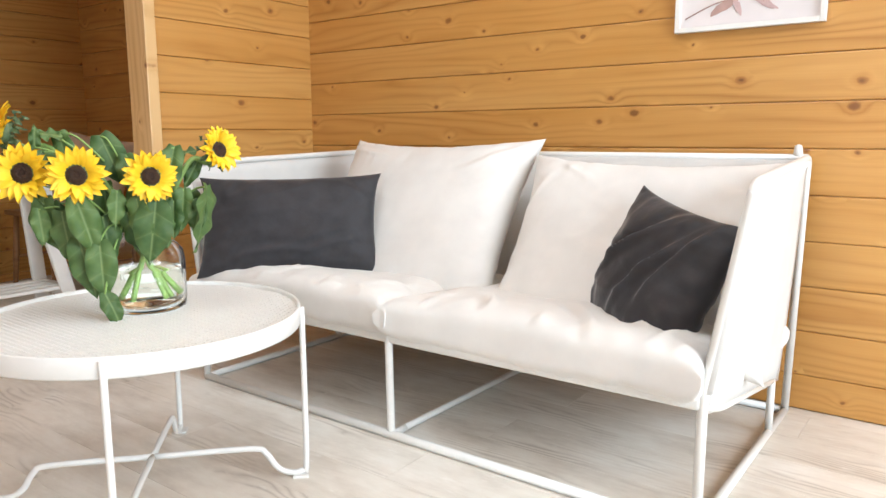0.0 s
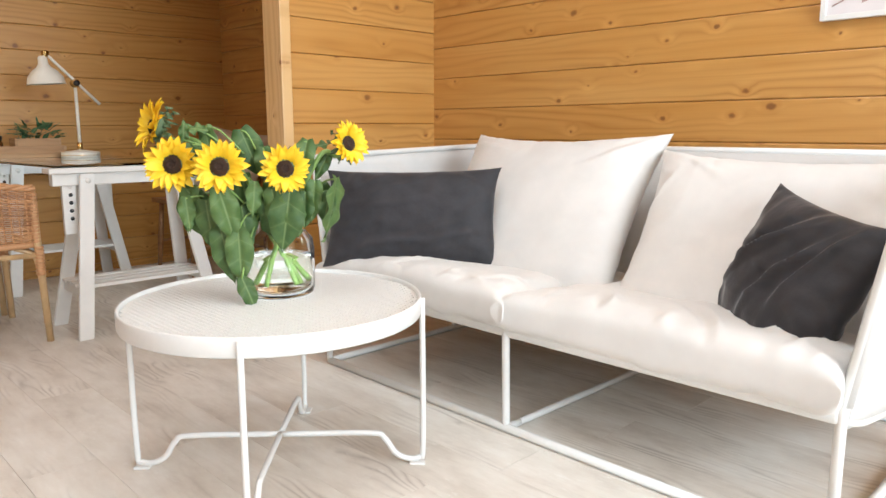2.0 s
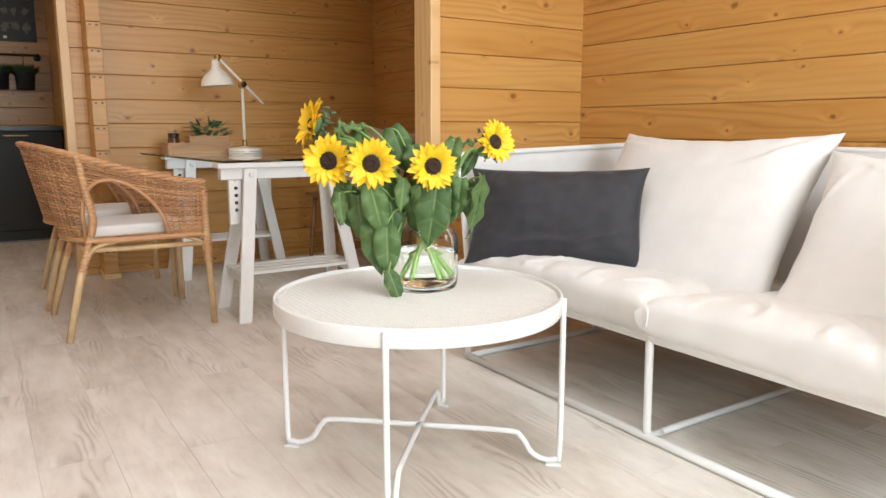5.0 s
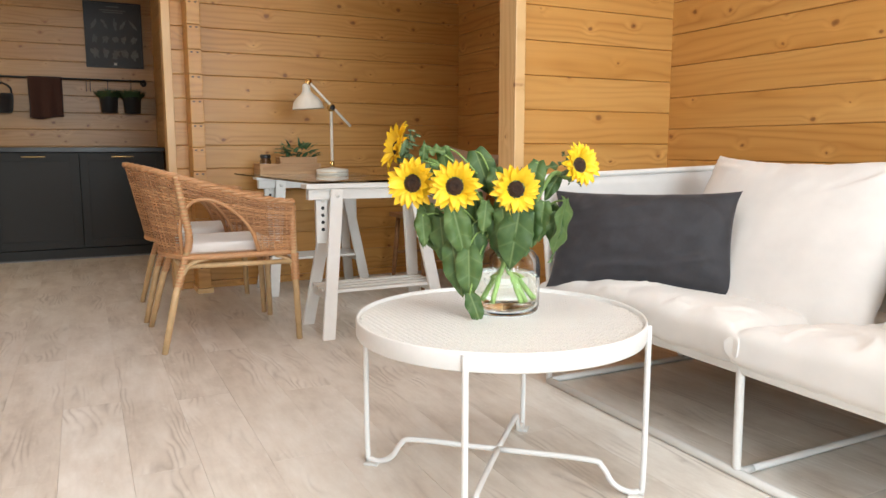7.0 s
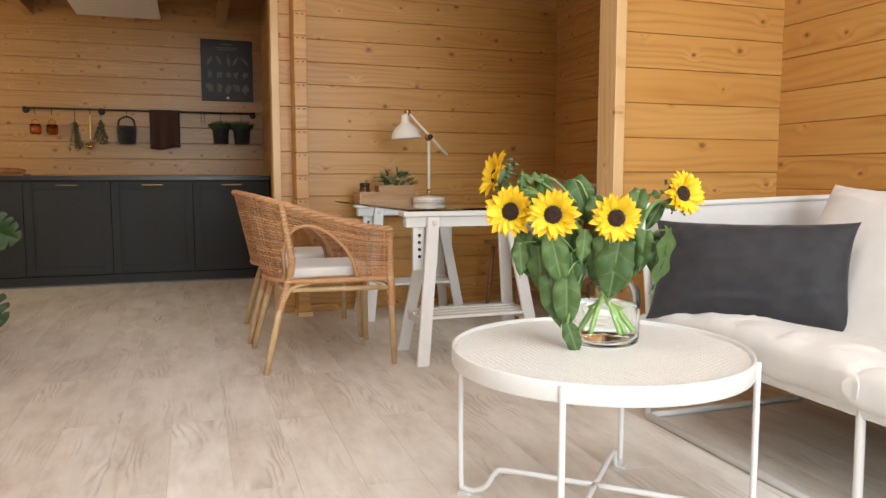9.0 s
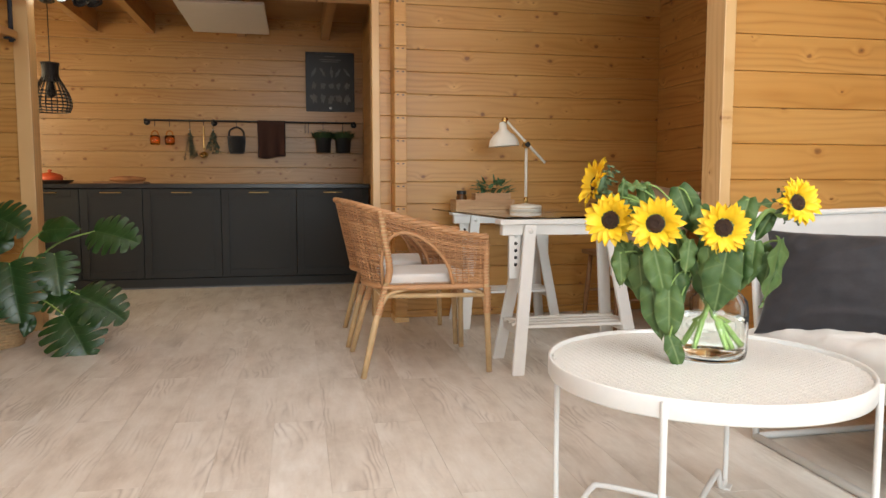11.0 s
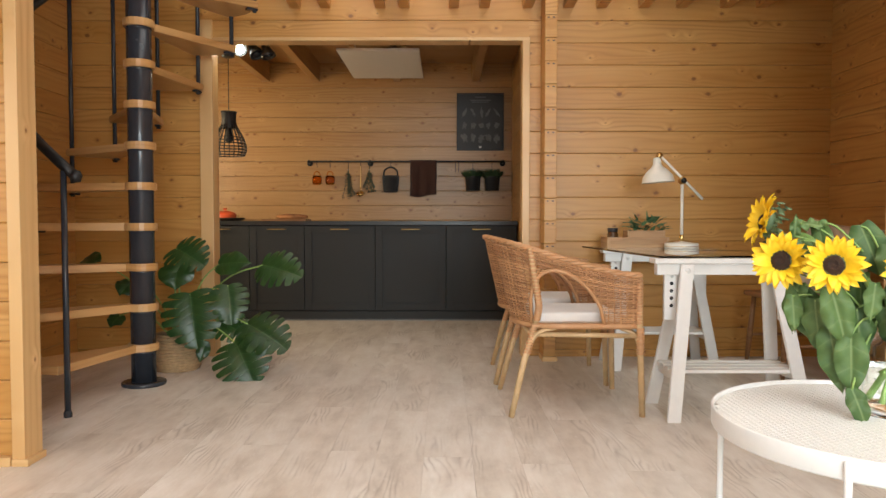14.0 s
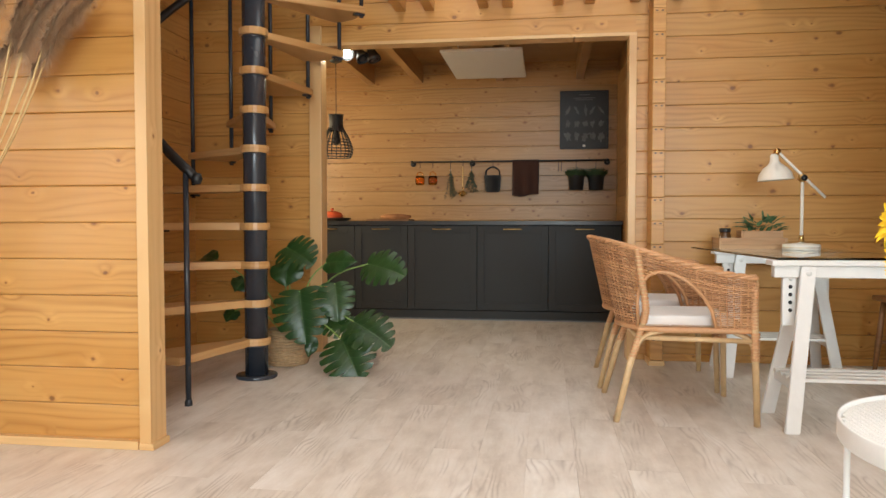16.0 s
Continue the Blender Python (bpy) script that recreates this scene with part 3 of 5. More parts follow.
def coffee_table():
    t = thing("coffee_table", (TX, TY, 0), "round white steel coffee table with a perforated tray top", "table")
    R, top = 0.366, 0.450
    lathe("rim", [(R - 0.006, top - 0.043), (R, top - 0.045), (R + 0.002, top - 0.041), (R + 0.002, top - 0.003), (R, top), (R - 0.004, top), (R - 0.006, top - 0.003), (R - 0.006, top - 0.043)], WHITE_METAL, t, sides=96)
    # the perforated sheet: a grid of rounded holes, cut as real openings
    step, verts, faces, index = 0.0138, [], [], {}
    lim = R - 0.008

    def vert(x, y, z):
        key = (round(x, 5), round(y, 5), z)
        if key not in index:
            index[key] = len(verts)
            verts.append((x, y, z))
        return index[key]

    n = int(lim / step) + 2
    h, o = step / 2, step * 0.25
    z0, z1 = top - 0.009, top - 0.0115
    for i in range(-n, n + 1):
        for j in range(-n, n + 1):
            cx, cy = (i + (0.5 if j % 2 else 0)) * step, j * step
            far = math.hypot(abs(cx) + h, abs(cy) + h)
            if math.hypot(cx, cy) > lim:
                continue
            outer = [(cx - h, cy - h), (cx, cy - h), (cx + h, cy - h), (cx + h, cy), (cx + h, cy + h), (cx, cy + h), (cx - h, cy + h), (cx - h, cy)]
            if far > lim:
                outer = [(x * lim / math.hypot(x, y), y * lim / math.hypot(x, y)) if math.hypot(x, y) > lim else (x, y) for x, y in outer]
                faces.append(tuple(vert(*q, z0) for q in outer))
                continue
            inner = [(cx + o * math.cos(w), cy + o * math.sin(w)) for w in (math.pi * (k + 5) / 4 for k in range(8))]
            a, b, c = [vert(*q, z0) for q in outer], [vert(*q, z0) for q in inner], [vert(*q, z1) for q in inner]
            for k in range(8):
                l = (k + 1) % 8
                faces.append((a[k], a[l], b[l], b[k]))
                faces.append((b[k], b[l], c[l], c[k]))
    mesh("perforated_top", verts, faces, WHITE_METAL, t, "white perforated sheet", smooth=False)
    r = 0.0077
    for k, (dx, dy) in enumerate(((-0.255, -0.281), (0.255, 0.281), (-0.258, 0.24), (0.262, -0.236))):
        d = Vector((dx, dy, 0)).normalized()
        a = R + 0.004
        pts = [(a, 0.442), (a, 0.05), (a - 0.012, 0.014), (a - 0.045, 0.012), (a - 0.075, 0.03), (a - 0.10, 0.068), (a - 0.14, 0.083), (0.0, 0.083)]
        path = [Vector((d.x * q, d.y * q, z)) for q, z in pts]
        tube("leg", smooth_path(path, 5), r, WHITE_METAL, t)
        foot = part("foot", box_bm((-0.02, -0.02, 0.0), (0.02, 0.02, 0.006), 0.002), WHITE_METAL, t)
        foot.matrix_local = Matrix.Translation(d * (a - 0.015)) @ Matrix.Rotation(math.atan2(d.y, d.x), 4, "Z")
    return t


coffee_table()


# ---- vase with sunflowers ----
def glass(name, tint=(1, 1, 1), ior=1.45, rough=0.0):
    m = Mat(name, rough)
    m.set("Transmission Weight", 1.0), m.set("IOR", ior), m.set("Base Color", (*tint, 1))
    return m.m


GLASS = glass("clear_glass", (0.97, 0.985, 0.975), 1.27)
WATER = glass("vase_water", (0.96, 0.975, 0.92), 1.2)


def leaf_green(name, a, b, vein, rough=0.42):
    m = Mat(name, rough)
    at = m.coords(offset=False)
    n = m.noise(at, 26.0, 4)
    x, y = (m.node("SeparateXYZ", {0: at}).outputs[k] for k in (0, 1))
    rib = m.math("PINGPONG", m.math("MULTIPLY", m.math("SUBTRACT", y, m.math("MULTIPLY", m.math("ABSOLUTE", x), 0.55)), 42.0), 1.0)
    ribs = m.math("POWER", rib, 9.0)
    mid = m.node("MapRange", {0: m.math("ABSOLUTE", x), 1: 0.0012, 2: 0.003, 3: 1.0, 4: 0.0}).outputs[0]
    r = m.node("ObjectInfo").outputs["Random"]
    col = m.ramp(m.math("MULTIPLY_ADD", n, 0.7, m.math("MULTIPLY", r, 0.3)), [(0.25, a), (0.75, b)])
    col = m.mix(m.math("MULTIPLY", m.math("MAXIMUM", m.math("MULTIPLY", ribs, 0.45), mid), 0.6), col, vein)
    m.link(col, "Base Color")
    m.set("Subsurface Weight", 0.0)
    m.bump(m.math("SUBTRACT", m.math("MULTIPLY", n, 0.4), ribs), 0.35, 0.002)
    return m.m


SUN_LEAF = leaf_green("sunflower_leaf", (0.034, 0.078, 0.016), (0.105, 0.175, 0.042), (0.18, 0.25, 0.09), 0.6)
MONSTERA = leaf_green("monstera_leaf", (0.013, 0.040, 0.009), (0.032, 0.082, 0.017), (0.08, 0.15, 0.05), 0.36)
STEM = plain("green_stem", (0.23, 0.35, 0.09), 0.5, 0, 0.2, 60, 0.1)
PETAL = plain("yellow_petal", (0.90, 0.585, 0.012), 0.55, 0, 0.14, 50, 0.15)
DISC = plain("dark_flower_disc", (0.035, 0.016, 0.008), 0.9, 0, 0.5, 400, 0.8, 0.003)
SEPAL = plain("grey_green_sepal", (0.10, 0.15, 0.07), 0.7, 0, 0.2, 60, 0.1)


def leaf_data(L, W, slit=0.0, droop=0.3, fold=0.12, seed=0, fingers=6, wave=0.012):
    """A heart-shaped leaf from its stalk at the origin along +y; slit cuts it into fingers."""
    verts, faces = [], []
    rows, cols = (4, 8) if slit else (3, 6)
    for side in (-1, 1):
        for f in range(fingers):
            base = len(verts)
            for j in range(rows + 1):
                t0 = (f + j / rows) / fingers
                mid = (f + 0.5) / fingers
                for i in range(cols + 1):
                    v = i / cols
                    pinch = slit * max(0.0, (v - 0.35) / 0.65) ** 1.3
                    t = mid + (t0 - mid) * (1 - pinch)
                    w = W / 2 * (math.sin(math.pi * min(1, t * 0.93 + 0.07)) ** (0.62 if slit else 0.6 + 0.75 * t)) * (1.05 - 0.35 * t)
                    if slit:
                        w *= 1 - 0.03 * abs(j / rows - 0.5) * 2 * (v > 0.8)
                    x = side * v * w
                    y = t * L + v * w * (0.55 * t - 0.32 + 0.1 * slit)
                    z = fold * v * w * 2 * (1 - v * 0.8) - droop * L * (t * t) - 0.35 * droop * v * v * w
                    z += wave * math.sin(t * 17 + seed * 2.1 + side) * v * v
                    verts.append((x, y, z))
            for j in range(rows):
                for i in range(cols):
                    a = base + j * (cols + 1) + i
                    q = (a, a + 1, a + cols + 2, a + cols + 1)
                    faces.append(q if side > 0 else q[::-1])
    # weld the fingers where they join
    index, order, kept = {}, [], []
    for v in verts:
        key = tuple(round(c, 5) for c in v)
        if key not in index:
            index[key] = len(kept)
            kept.append(v)
        order.append(index[key])
    welded = []
    for q in faces:
        q = list(dict.fromkeys(order[k] for k in q))
        if len(q) > 2:
            welded.append(tuple(q))
    return kept, welded


def aim(at, along, normal):
    """A pose at a place with local y along one way and local z towards another."""
    y = Vector(along).normalized()
    x = y.cross(Vector(normal)).normalized()
    z = x.cross(y)
    m = Matrix((x, y, z)).transposed().to_4x4()
    m.translation = Vector(at)
    return m


VASE = Vector((-1.547, 0.849, 0.4412))
R_, F_, U_ = Vector((0.517, 0.856, 0)), Vector((0.856, -0.517, 0)), Vector((0, 0, 1))


def bq(a, z, c=0.0):
    return VASE + R_ * a + F_ * c + U_ * (z - VASE.z)


def vase():
    v = thing("vase", VASE, "clear glass bottle vase half full of water on the coffee table", "vase")
    out = [(0.0, 0.0), (0.082, 0.0), (0.093, 0.006), (0.096, 0.02), (0.097, 0.11), (0.093, 0.135), (0.078, 0.152), (0.056, 0.163), (0.049, 0.175), (0.048, 0.20), (0.050, 0.215), (0.053, 0.219)]
    out = [(r * 0.96, z * 1.06) for r, z in out]
    inn = [(0.050, 0.219), (0.045, 0.205), (0.045, 0.175), (0.053, 0.160), (0.075, 0.148), (0.089, 0.132), (0.093, 0.11), (0.092, 0.022), (0.088, 0.010), (0.0, 0.008)]
    inn = [(r * 0.96, z * 1.06) for r, z in inn]
    b = lathe("glass_body", out + inn, GLASS, v, sides=64)
    w = lathe("water", [(0.0, 0.014), (0.080, 0.0155), (0.0865, 0.028), (0.0875, 0.100), (0.084, 0.103), (0.0, 0.103)], WATER, v, "clear water", sides=48)
    b.visible_shadow = w.visible_shadow = False


vase()
petal_v, petal_f = [], []
for i in range(7):
    t = i / 6
    w = 0.0093 * math.sin(math.pi * min(1, 0.18 + t * 0.82)) ** 0.8
    for s in (-1, 0, 1):
        petal_v.append((s * w, t * 0.043, 0.006 * math.sin(t * 2.6) - 0.004 * t * t + (0.003 if s == 0 else 0) * -1))
for i in range(6):
    for s in (0, 1):
        a = i * 3 + s
        petal_f.append((a, a + 1, a + 4, a + 3))
PETAL_MESH = bpy.data.meshes.new("petal")
PETAL_MESH.from_pydata(petal_v, [], petal_f)
PETAL_MESH.materials.append(PETAL)
for p in PETAL_MESH.polygons:
    p.use_smooth = True


def sunflower(a, z, c, face, size, leaves, foot, seed, label):
    rng = random.Random(seed)
    head = bq(a, z, c)
    n = (R_ * face[0] + F_ * face[1] + U_ * face[2]).normalized()
    fl = thing("sunflower", VASE + U_ * 0.02, label, "flower", "sunflowers in the vase")
    inv = fl.matrix_world.inverted()
    low = bq(foot[0], VASE.z + 0.03, foot[1])
    neck = bq(foot[0] * -0.25 + a * 0.12, VASE.z + 0.20, c * 0.2)
    bend = head - n * 0.05 - U_ * 0.02
    rise = neck.lerp(head, 0.6) + U_ * 0.05 - n * 0.02
    tube("stem", [inv @ q for q in smooth_path([low, neck, rise, bend, head - n * 0.012], 7)], 0.0062, STEM, fl, sides=8)
    m = inv @ Matrix.Translation(head) @ n.to_track_quat("Z", "Y").to_matrix().to_4x4() @ Matrix.Scale(size * 0.90, 4)
    # disc with a bumpy dome, over a cup of sepals
    v, f, N, K = [], [], 9, 28
    for i in range(N + 1):
        r = 0.0215 * i / N
        for k in range(K):
            w = 2 * math.pi * k / K + i * 0.4
            bump = rng.uniform(0, 0.0028) if i > 2 else 0
            v.append(m @ Vector((r * math.cos(w), r * math.sin(w), 0.011 * (1 - (i / N) ** 2) - 0.004 * (i < 4) + bump)))
    for i in range(N):
        for k in range(K):
            l = (k + 1) % K
            f.append((i * K + k, (i + 1) * K + k, (i + 1) * K + l, i * K + l))
    mesh("disc", v, f, DISC, fl, "dark brown seed disc")
    lathe("calyx", [(0.007, -0.028), (0.02, -0.018), (0.027, -0.006), (0.024, 0.002), (0.0, 0.003)], SEPAL, fl, sides=20, m=m)
    for ring, count, tilt, reach in ((0, 21, 14, 1.02), (1, 18, 32, 0.90)):
        for k in range(count):
            p = new("petal", PETAL_MESH)
            p.parent = fl
            turn = 360 * (k + 0.5 * ring + rng.uniform(-0.25, 0.25)) / count
            s = reach * rng.uniform(0.88, 1.14)
            p.matrix_local = m @ pose(0, 0, 0, 0, 0, turn) @ pose(0, 0.020, 0.002 * ring, tilt + rng.uniform(-12, 12), rng.uniform(-14, 14), 0) @ Matrix.Diagonal((s * 1.05, s, s, 1))
    # small pointed sepals behind
    sv, sf = leaf_data(0.045, 0.018, 0, 0.2, 0.1, seed, 3)
    for k in range(9):
        s = mesh("sepal", sv, sf, SEPAL, fl)
        s.matrix_local = m @ pose(0, 0, -0.012, 0, 0, 40 * k + seed * 11) @ pose(0, 0.014, 0, -18 + 8 * (k % 2), 0, 0)
    for la, lz, lc, ta, tz, tc, L, nf in leaves:
        base, tip = bq(la, lz, lc), bq(ta, tz, tc)
        d = (tip - base)
        k = rng.randint(0, 99)
        lv, lf = leaf_data(L * 1.12, L * rng.uniform(0.54, 0.74), 0, rng.uniform(0.05, 0.30), rng.uniform(0.15, 0.50), k, 6, 0.007)
        lo = mesh("leaf", lv, lf, SUN_LEAF, fl)
        lo.matrix_local = inv @ aim(base, d, R_ * (nf[0] + rng.uniform(-0.35, 0.35)) + F_ * nf[1] + U_ * (nf[2] + rng.uniform(-0.3, 0.5)))
        stalk = bq(la * 0.45, max(lz - 0.07, VASE.z + 0.22), lc * 0.4)
        tube("leaf_stalk", [inv @ q for q in smooth_path([stalk, stalk.lerp(base, 0.6) + U_ * 0.015, base + d.normalized() * 0.004], 4)], 0.0024, STEM, fl, sides=6)
    return fl


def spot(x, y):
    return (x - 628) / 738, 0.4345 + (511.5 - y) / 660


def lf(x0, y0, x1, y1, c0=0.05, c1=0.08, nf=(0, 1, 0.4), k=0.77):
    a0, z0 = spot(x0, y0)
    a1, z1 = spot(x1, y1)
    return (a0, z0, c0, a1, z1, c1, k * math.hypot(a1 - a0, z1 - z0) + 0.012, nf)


LABEL = "yellow sunflower with a dark disc standing in the glass vase"
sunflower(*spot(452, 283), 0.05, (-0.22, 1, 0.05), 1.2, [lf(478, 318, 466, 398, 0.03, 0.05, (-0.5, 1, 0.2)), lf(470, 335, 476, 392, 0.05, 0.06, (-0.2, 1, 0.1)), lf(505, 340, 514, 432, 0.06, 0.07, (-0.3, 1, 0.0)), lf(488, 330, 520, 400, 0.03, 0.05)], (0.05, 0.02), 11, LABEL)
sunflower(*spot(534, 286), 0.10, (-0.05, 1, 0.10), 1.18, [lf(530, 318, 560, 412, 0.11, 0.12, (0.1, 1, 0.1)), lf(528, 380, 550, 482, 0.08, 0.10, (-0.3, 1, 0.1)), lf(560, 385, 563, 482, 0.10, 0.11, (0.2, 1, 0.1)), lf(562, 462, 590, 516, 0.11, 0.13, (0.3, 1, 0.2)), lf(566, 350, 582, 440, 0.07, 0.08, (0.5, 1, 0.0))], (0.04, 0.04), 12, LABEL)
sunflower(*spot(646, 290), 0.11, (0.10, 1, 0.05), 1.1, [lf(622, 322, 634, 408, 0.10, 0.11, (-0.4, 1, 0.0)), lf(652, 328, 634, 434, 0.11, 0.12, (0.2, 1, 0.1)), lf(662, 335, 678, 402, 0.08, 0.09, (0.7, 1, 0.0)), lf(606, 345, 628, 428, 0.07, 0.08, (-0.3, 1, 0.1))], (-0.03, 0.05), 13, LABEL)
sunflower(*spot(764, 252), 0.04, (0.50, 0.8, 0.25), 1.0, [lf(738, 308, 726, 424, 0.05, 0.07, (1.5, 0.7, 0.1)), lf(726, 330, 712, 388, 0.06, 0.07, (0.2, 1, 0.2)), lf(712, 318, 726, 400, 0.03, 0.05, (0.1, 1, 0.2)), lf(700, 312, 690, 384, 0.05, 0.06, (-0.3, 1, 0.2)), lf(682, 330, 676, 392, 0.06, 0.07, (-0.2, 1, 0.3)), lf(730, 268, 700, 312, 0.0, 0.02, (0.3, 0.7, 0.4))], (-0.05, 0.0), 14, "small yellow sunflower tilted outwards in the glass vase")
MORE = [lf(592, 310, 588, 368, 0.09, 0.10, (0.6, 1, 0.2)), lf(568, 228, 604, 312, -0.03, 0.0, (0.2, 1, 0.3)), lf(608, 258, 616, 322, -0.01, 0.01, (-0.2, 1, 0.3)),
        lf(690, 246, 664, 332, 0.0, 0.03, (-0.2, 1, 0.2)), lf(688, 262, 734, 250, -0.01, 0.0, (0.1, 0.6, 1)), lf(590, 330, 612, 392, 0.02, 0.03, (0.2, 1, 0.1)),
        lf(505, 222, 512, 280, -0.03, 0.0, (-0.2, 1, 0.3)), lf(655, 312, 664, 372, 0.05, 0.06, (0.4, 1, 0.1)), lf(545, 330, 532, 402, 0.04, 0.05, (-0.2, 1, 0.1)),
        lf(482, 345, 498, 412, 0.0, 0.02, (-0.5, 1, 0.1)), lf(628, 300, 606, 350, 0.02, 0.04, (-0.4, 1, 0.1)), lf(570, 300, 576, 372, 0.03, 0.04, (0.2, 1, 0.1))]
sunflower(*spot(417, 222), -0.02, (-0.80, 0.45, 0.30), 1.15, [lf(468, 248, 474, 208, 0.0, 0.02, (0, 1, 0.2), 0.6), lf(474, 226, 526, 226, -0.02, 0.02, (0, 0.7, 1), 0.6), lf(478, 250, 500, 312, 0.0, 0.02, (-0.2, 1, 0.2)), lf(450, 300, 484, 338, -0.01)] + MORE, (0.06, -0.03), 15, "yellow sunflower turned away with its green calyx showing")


# ---- wicker chairs ----


def cane(name, a, b, rough=0.45):
    """Peeled cane: each strand a tone of its own, with darker nicks along it."""
    m = Mat(name, rough)
    at = m.coords(offset=False)
    tone = m.node("NewGeometry").outputs["Random Per Island"]
    spots = m.noise(at, 130.0, 3)
    f = m.math("ADD", m.math("MULTIPLY", tone, 0.55), m.math("MULTIPLY", m.math("ADD", spots, m.noise(at, 14.0, 3)), 0.32))
    m.link(m.ramp(f, [(0.22, a), (0.78, b)]), "Base Color")
    m.bump(spots, 0.3, 0.001)
    return m.m


WICKER = cane("brown_wicker", (0.23, 0.098, 0.038), (0.60, 0.33, 0.155))
POLE = plain("pale_rattan_pole", (0.56, 0.385, 0.20), 0.42, 0, 0.25, 25, 0.1)


def wicker_chair(at, turn):
    ch = thing("wicker_chair", at, "brown woven wicker armchair with a white seat pad", "chair", "wicker chairs at the desk", turn)

    def plan(s):
        """The horseshoe of the shell: s from the one arm's front (0) round the back to the other's (1); facing +y."""
        q = (s - 0.5) * 2
        a = abs(q)
        sg = 1 if q > 0 else -1
        if a > 0.5:
            return sg * 0.262, -0.06 + (a - 0.5) / 0.5 * 0.34
        w = a / 0.5 * math.pi / 2
        return sg * 0.262 * math.sin(w), -0.06 - 0.20 * math.cos(w)

    def top(s):
        k = max(0.0, min(1.0, 1 - abs(s - 0.5) * 2))
        return 0.635 + 0.150 * (k * k * (3 - 2 * k)) + 0.01 * math.sin(k * math.pi)

    def shell(s, h):
        """A point of the shell at height h between the seat rail and the rim; it flares and leans back."""
        x, y = plan(s)
        z0, z1 = 0.405, top(s)
        z = z0 + (z1 - z0) * h
        k = max(0.0, 1 - abs(s - 0.5) * 2)
        return Vector((x * (1 + 0.06 * h), y - 0.085 * h * k, z))

    def arch(s, h):
        """Whether a place lies in the arched opening under the arm."""
        d = abs(abs(s - 0.5) - 0.262) / 0.125
        return d < 1 and h < 0.80 * math.sqrt(1 - d * d)

    N, paths = 150, []
    for r in range(30):
        h = (r + 0.5) / 30
        run = []
        for i in range(N + 1):
            s = i / N
            if arch(s, h):
                if len(run) > 3:
                    paths.append(run)
                run = []
                continue
            q = shell(s, h)
            x, y = plan(s)
            out = Vector((x, y + 0.05, 0)).normalized()
            run.append(q + out * (0.0034 * (1 if (i // 2 + r) % 2 else -1)))
        if len(run) > 3:
            paths.append(run)
    stakes = []
    for i in range(0, N + 1, 3):
        s = i / N
        run = [shell(s, h / 12) for h in range(13) if not arch(s, h / 12)]
        if len(run) > 2:
            stakes.append(run)
    tubes("woven_shell", paths + stakes, 0.0036, WICKER, ch, "close-woven brown wicker", sides=4)
    rim = [shell(i / 60, 1.0) for i in range(61)]
    for k in range(3):
        br = [q + Vector((0, 0, 0.007 * math.sin(i * 1.15 + k * 2.09))) + (Vector((plan(i / 60)[0], plan(i / 60)[1], 0)).normalized() * 0.009 * math.cos(i * 1.15 + k * 2.09)) for i, q in enumerate(rim)]
        tube("braided_rim", smooth_path(br, 2), 0.0085, WICKER, ch, sides=6)
    for sg in (-1, 1):
        edge = []
        for i in range(25):
            d = -1 + 2 * i / 24
            edge.append(shell(0.5 + sg * (0.262 + d * 0.125), 0.80 * math.sqrt(max(0, 1 - d * d))))
        tube("arch_edge", edge, 0.0085, WICKER, ch, sides=8)
    ring = [Vector((*plan(i / 48), 0.405)) for i in range(49)]
    tube("seat_rail", ring + [Vector((-0.262, 0.28, 0.405)), ring[0]], 0.013, WICKER, ch, sides=8)
    part("woven_seat", box_bm((-0.245, -0.20, 0.398), (0.245, 0.275, 0.412), 0.006), WICKER, ch)
    for sg in (-1, 1):
        tube("leg", [(sg * 0.262, 0.278, 0.625), (sg * 0.262, 0.282, 0.40), (sg * 0.272, 0.295, 0.0)], [0.013, 0.0155, 0.0135], POLE, ch)
        tube("leg", [(sg * 0.215, -0.175, 0.42), (sg * 0.235, -0.23, 0.25), (sg * 0.272, -0.292, 0.0)], [0.014, 0.0155, 0.013], POLE, ch)
        tube("stretcher", [(sg * 0.262, 0.28, 0.362), (sg * 0.226, -0.195, 0.366)], 0.0115, POLE, ch)
        tube("corner_brace", smooth_path([(sg * 0.228, -0.205, 0.315), (sg * 0.236, -0.165, 0.375), (sg * 0.250, -0.09, 0.398)], 5), 0.009, POLE, ch)
        # the bound post that carries the back, from the leg up to the rim
        post = smooth_path([(sg * 0.215, -0.175, 0.42)] + [tuple(shell(0.5 + sg * 0.175, h) * 1.012) for h in (0.25, 0.6, 0.98)], 8)
        tube("back_post", post, 0.014, POLE, ch)
        for k in range(2, len(post) - 1):
            lathe("binding", [(0.0145, -0.006), (0.0185, 0.0), (0.0145, 0.006)], WICKER, ch, at=post[k], sides=10)
        tube("corner_brace", smooth_path([(sg * 0.262, 0.282, 0.30), (sg * 0.258, 0.262, 0.365), (sg * 0.25, 0.20, 0.395)], 5), 0.009, POLE, ch)
        for k in range(9):
            z = 0.285 + k * 0.0135
            lathe("binding", [(0.016, -0.006), (0.0195, 0.0), (0.016, 0.006)], WICKER, ch, at=(sg * 0.2645, 0.285, z), sides=10)
            lathe("binding", [(0.016, -0.006), (0.0195, 0.0), (0.016, 0.006)], WICKER, ch, at=(sg * (0.230 - 0.12 * (z - 0.285)), -0.217 + 0.30 * (z - 0.285), z), sides=10)
        for k in range(14):
            z = 0.42 + k * 0.0145
            lathe("binding", [(0.0145, -0.0065), (0.018, 0.0), (0.0145, 0.0065)], WICKER, ch, at=(sg * 0.262, 0.279, z), sides=10)
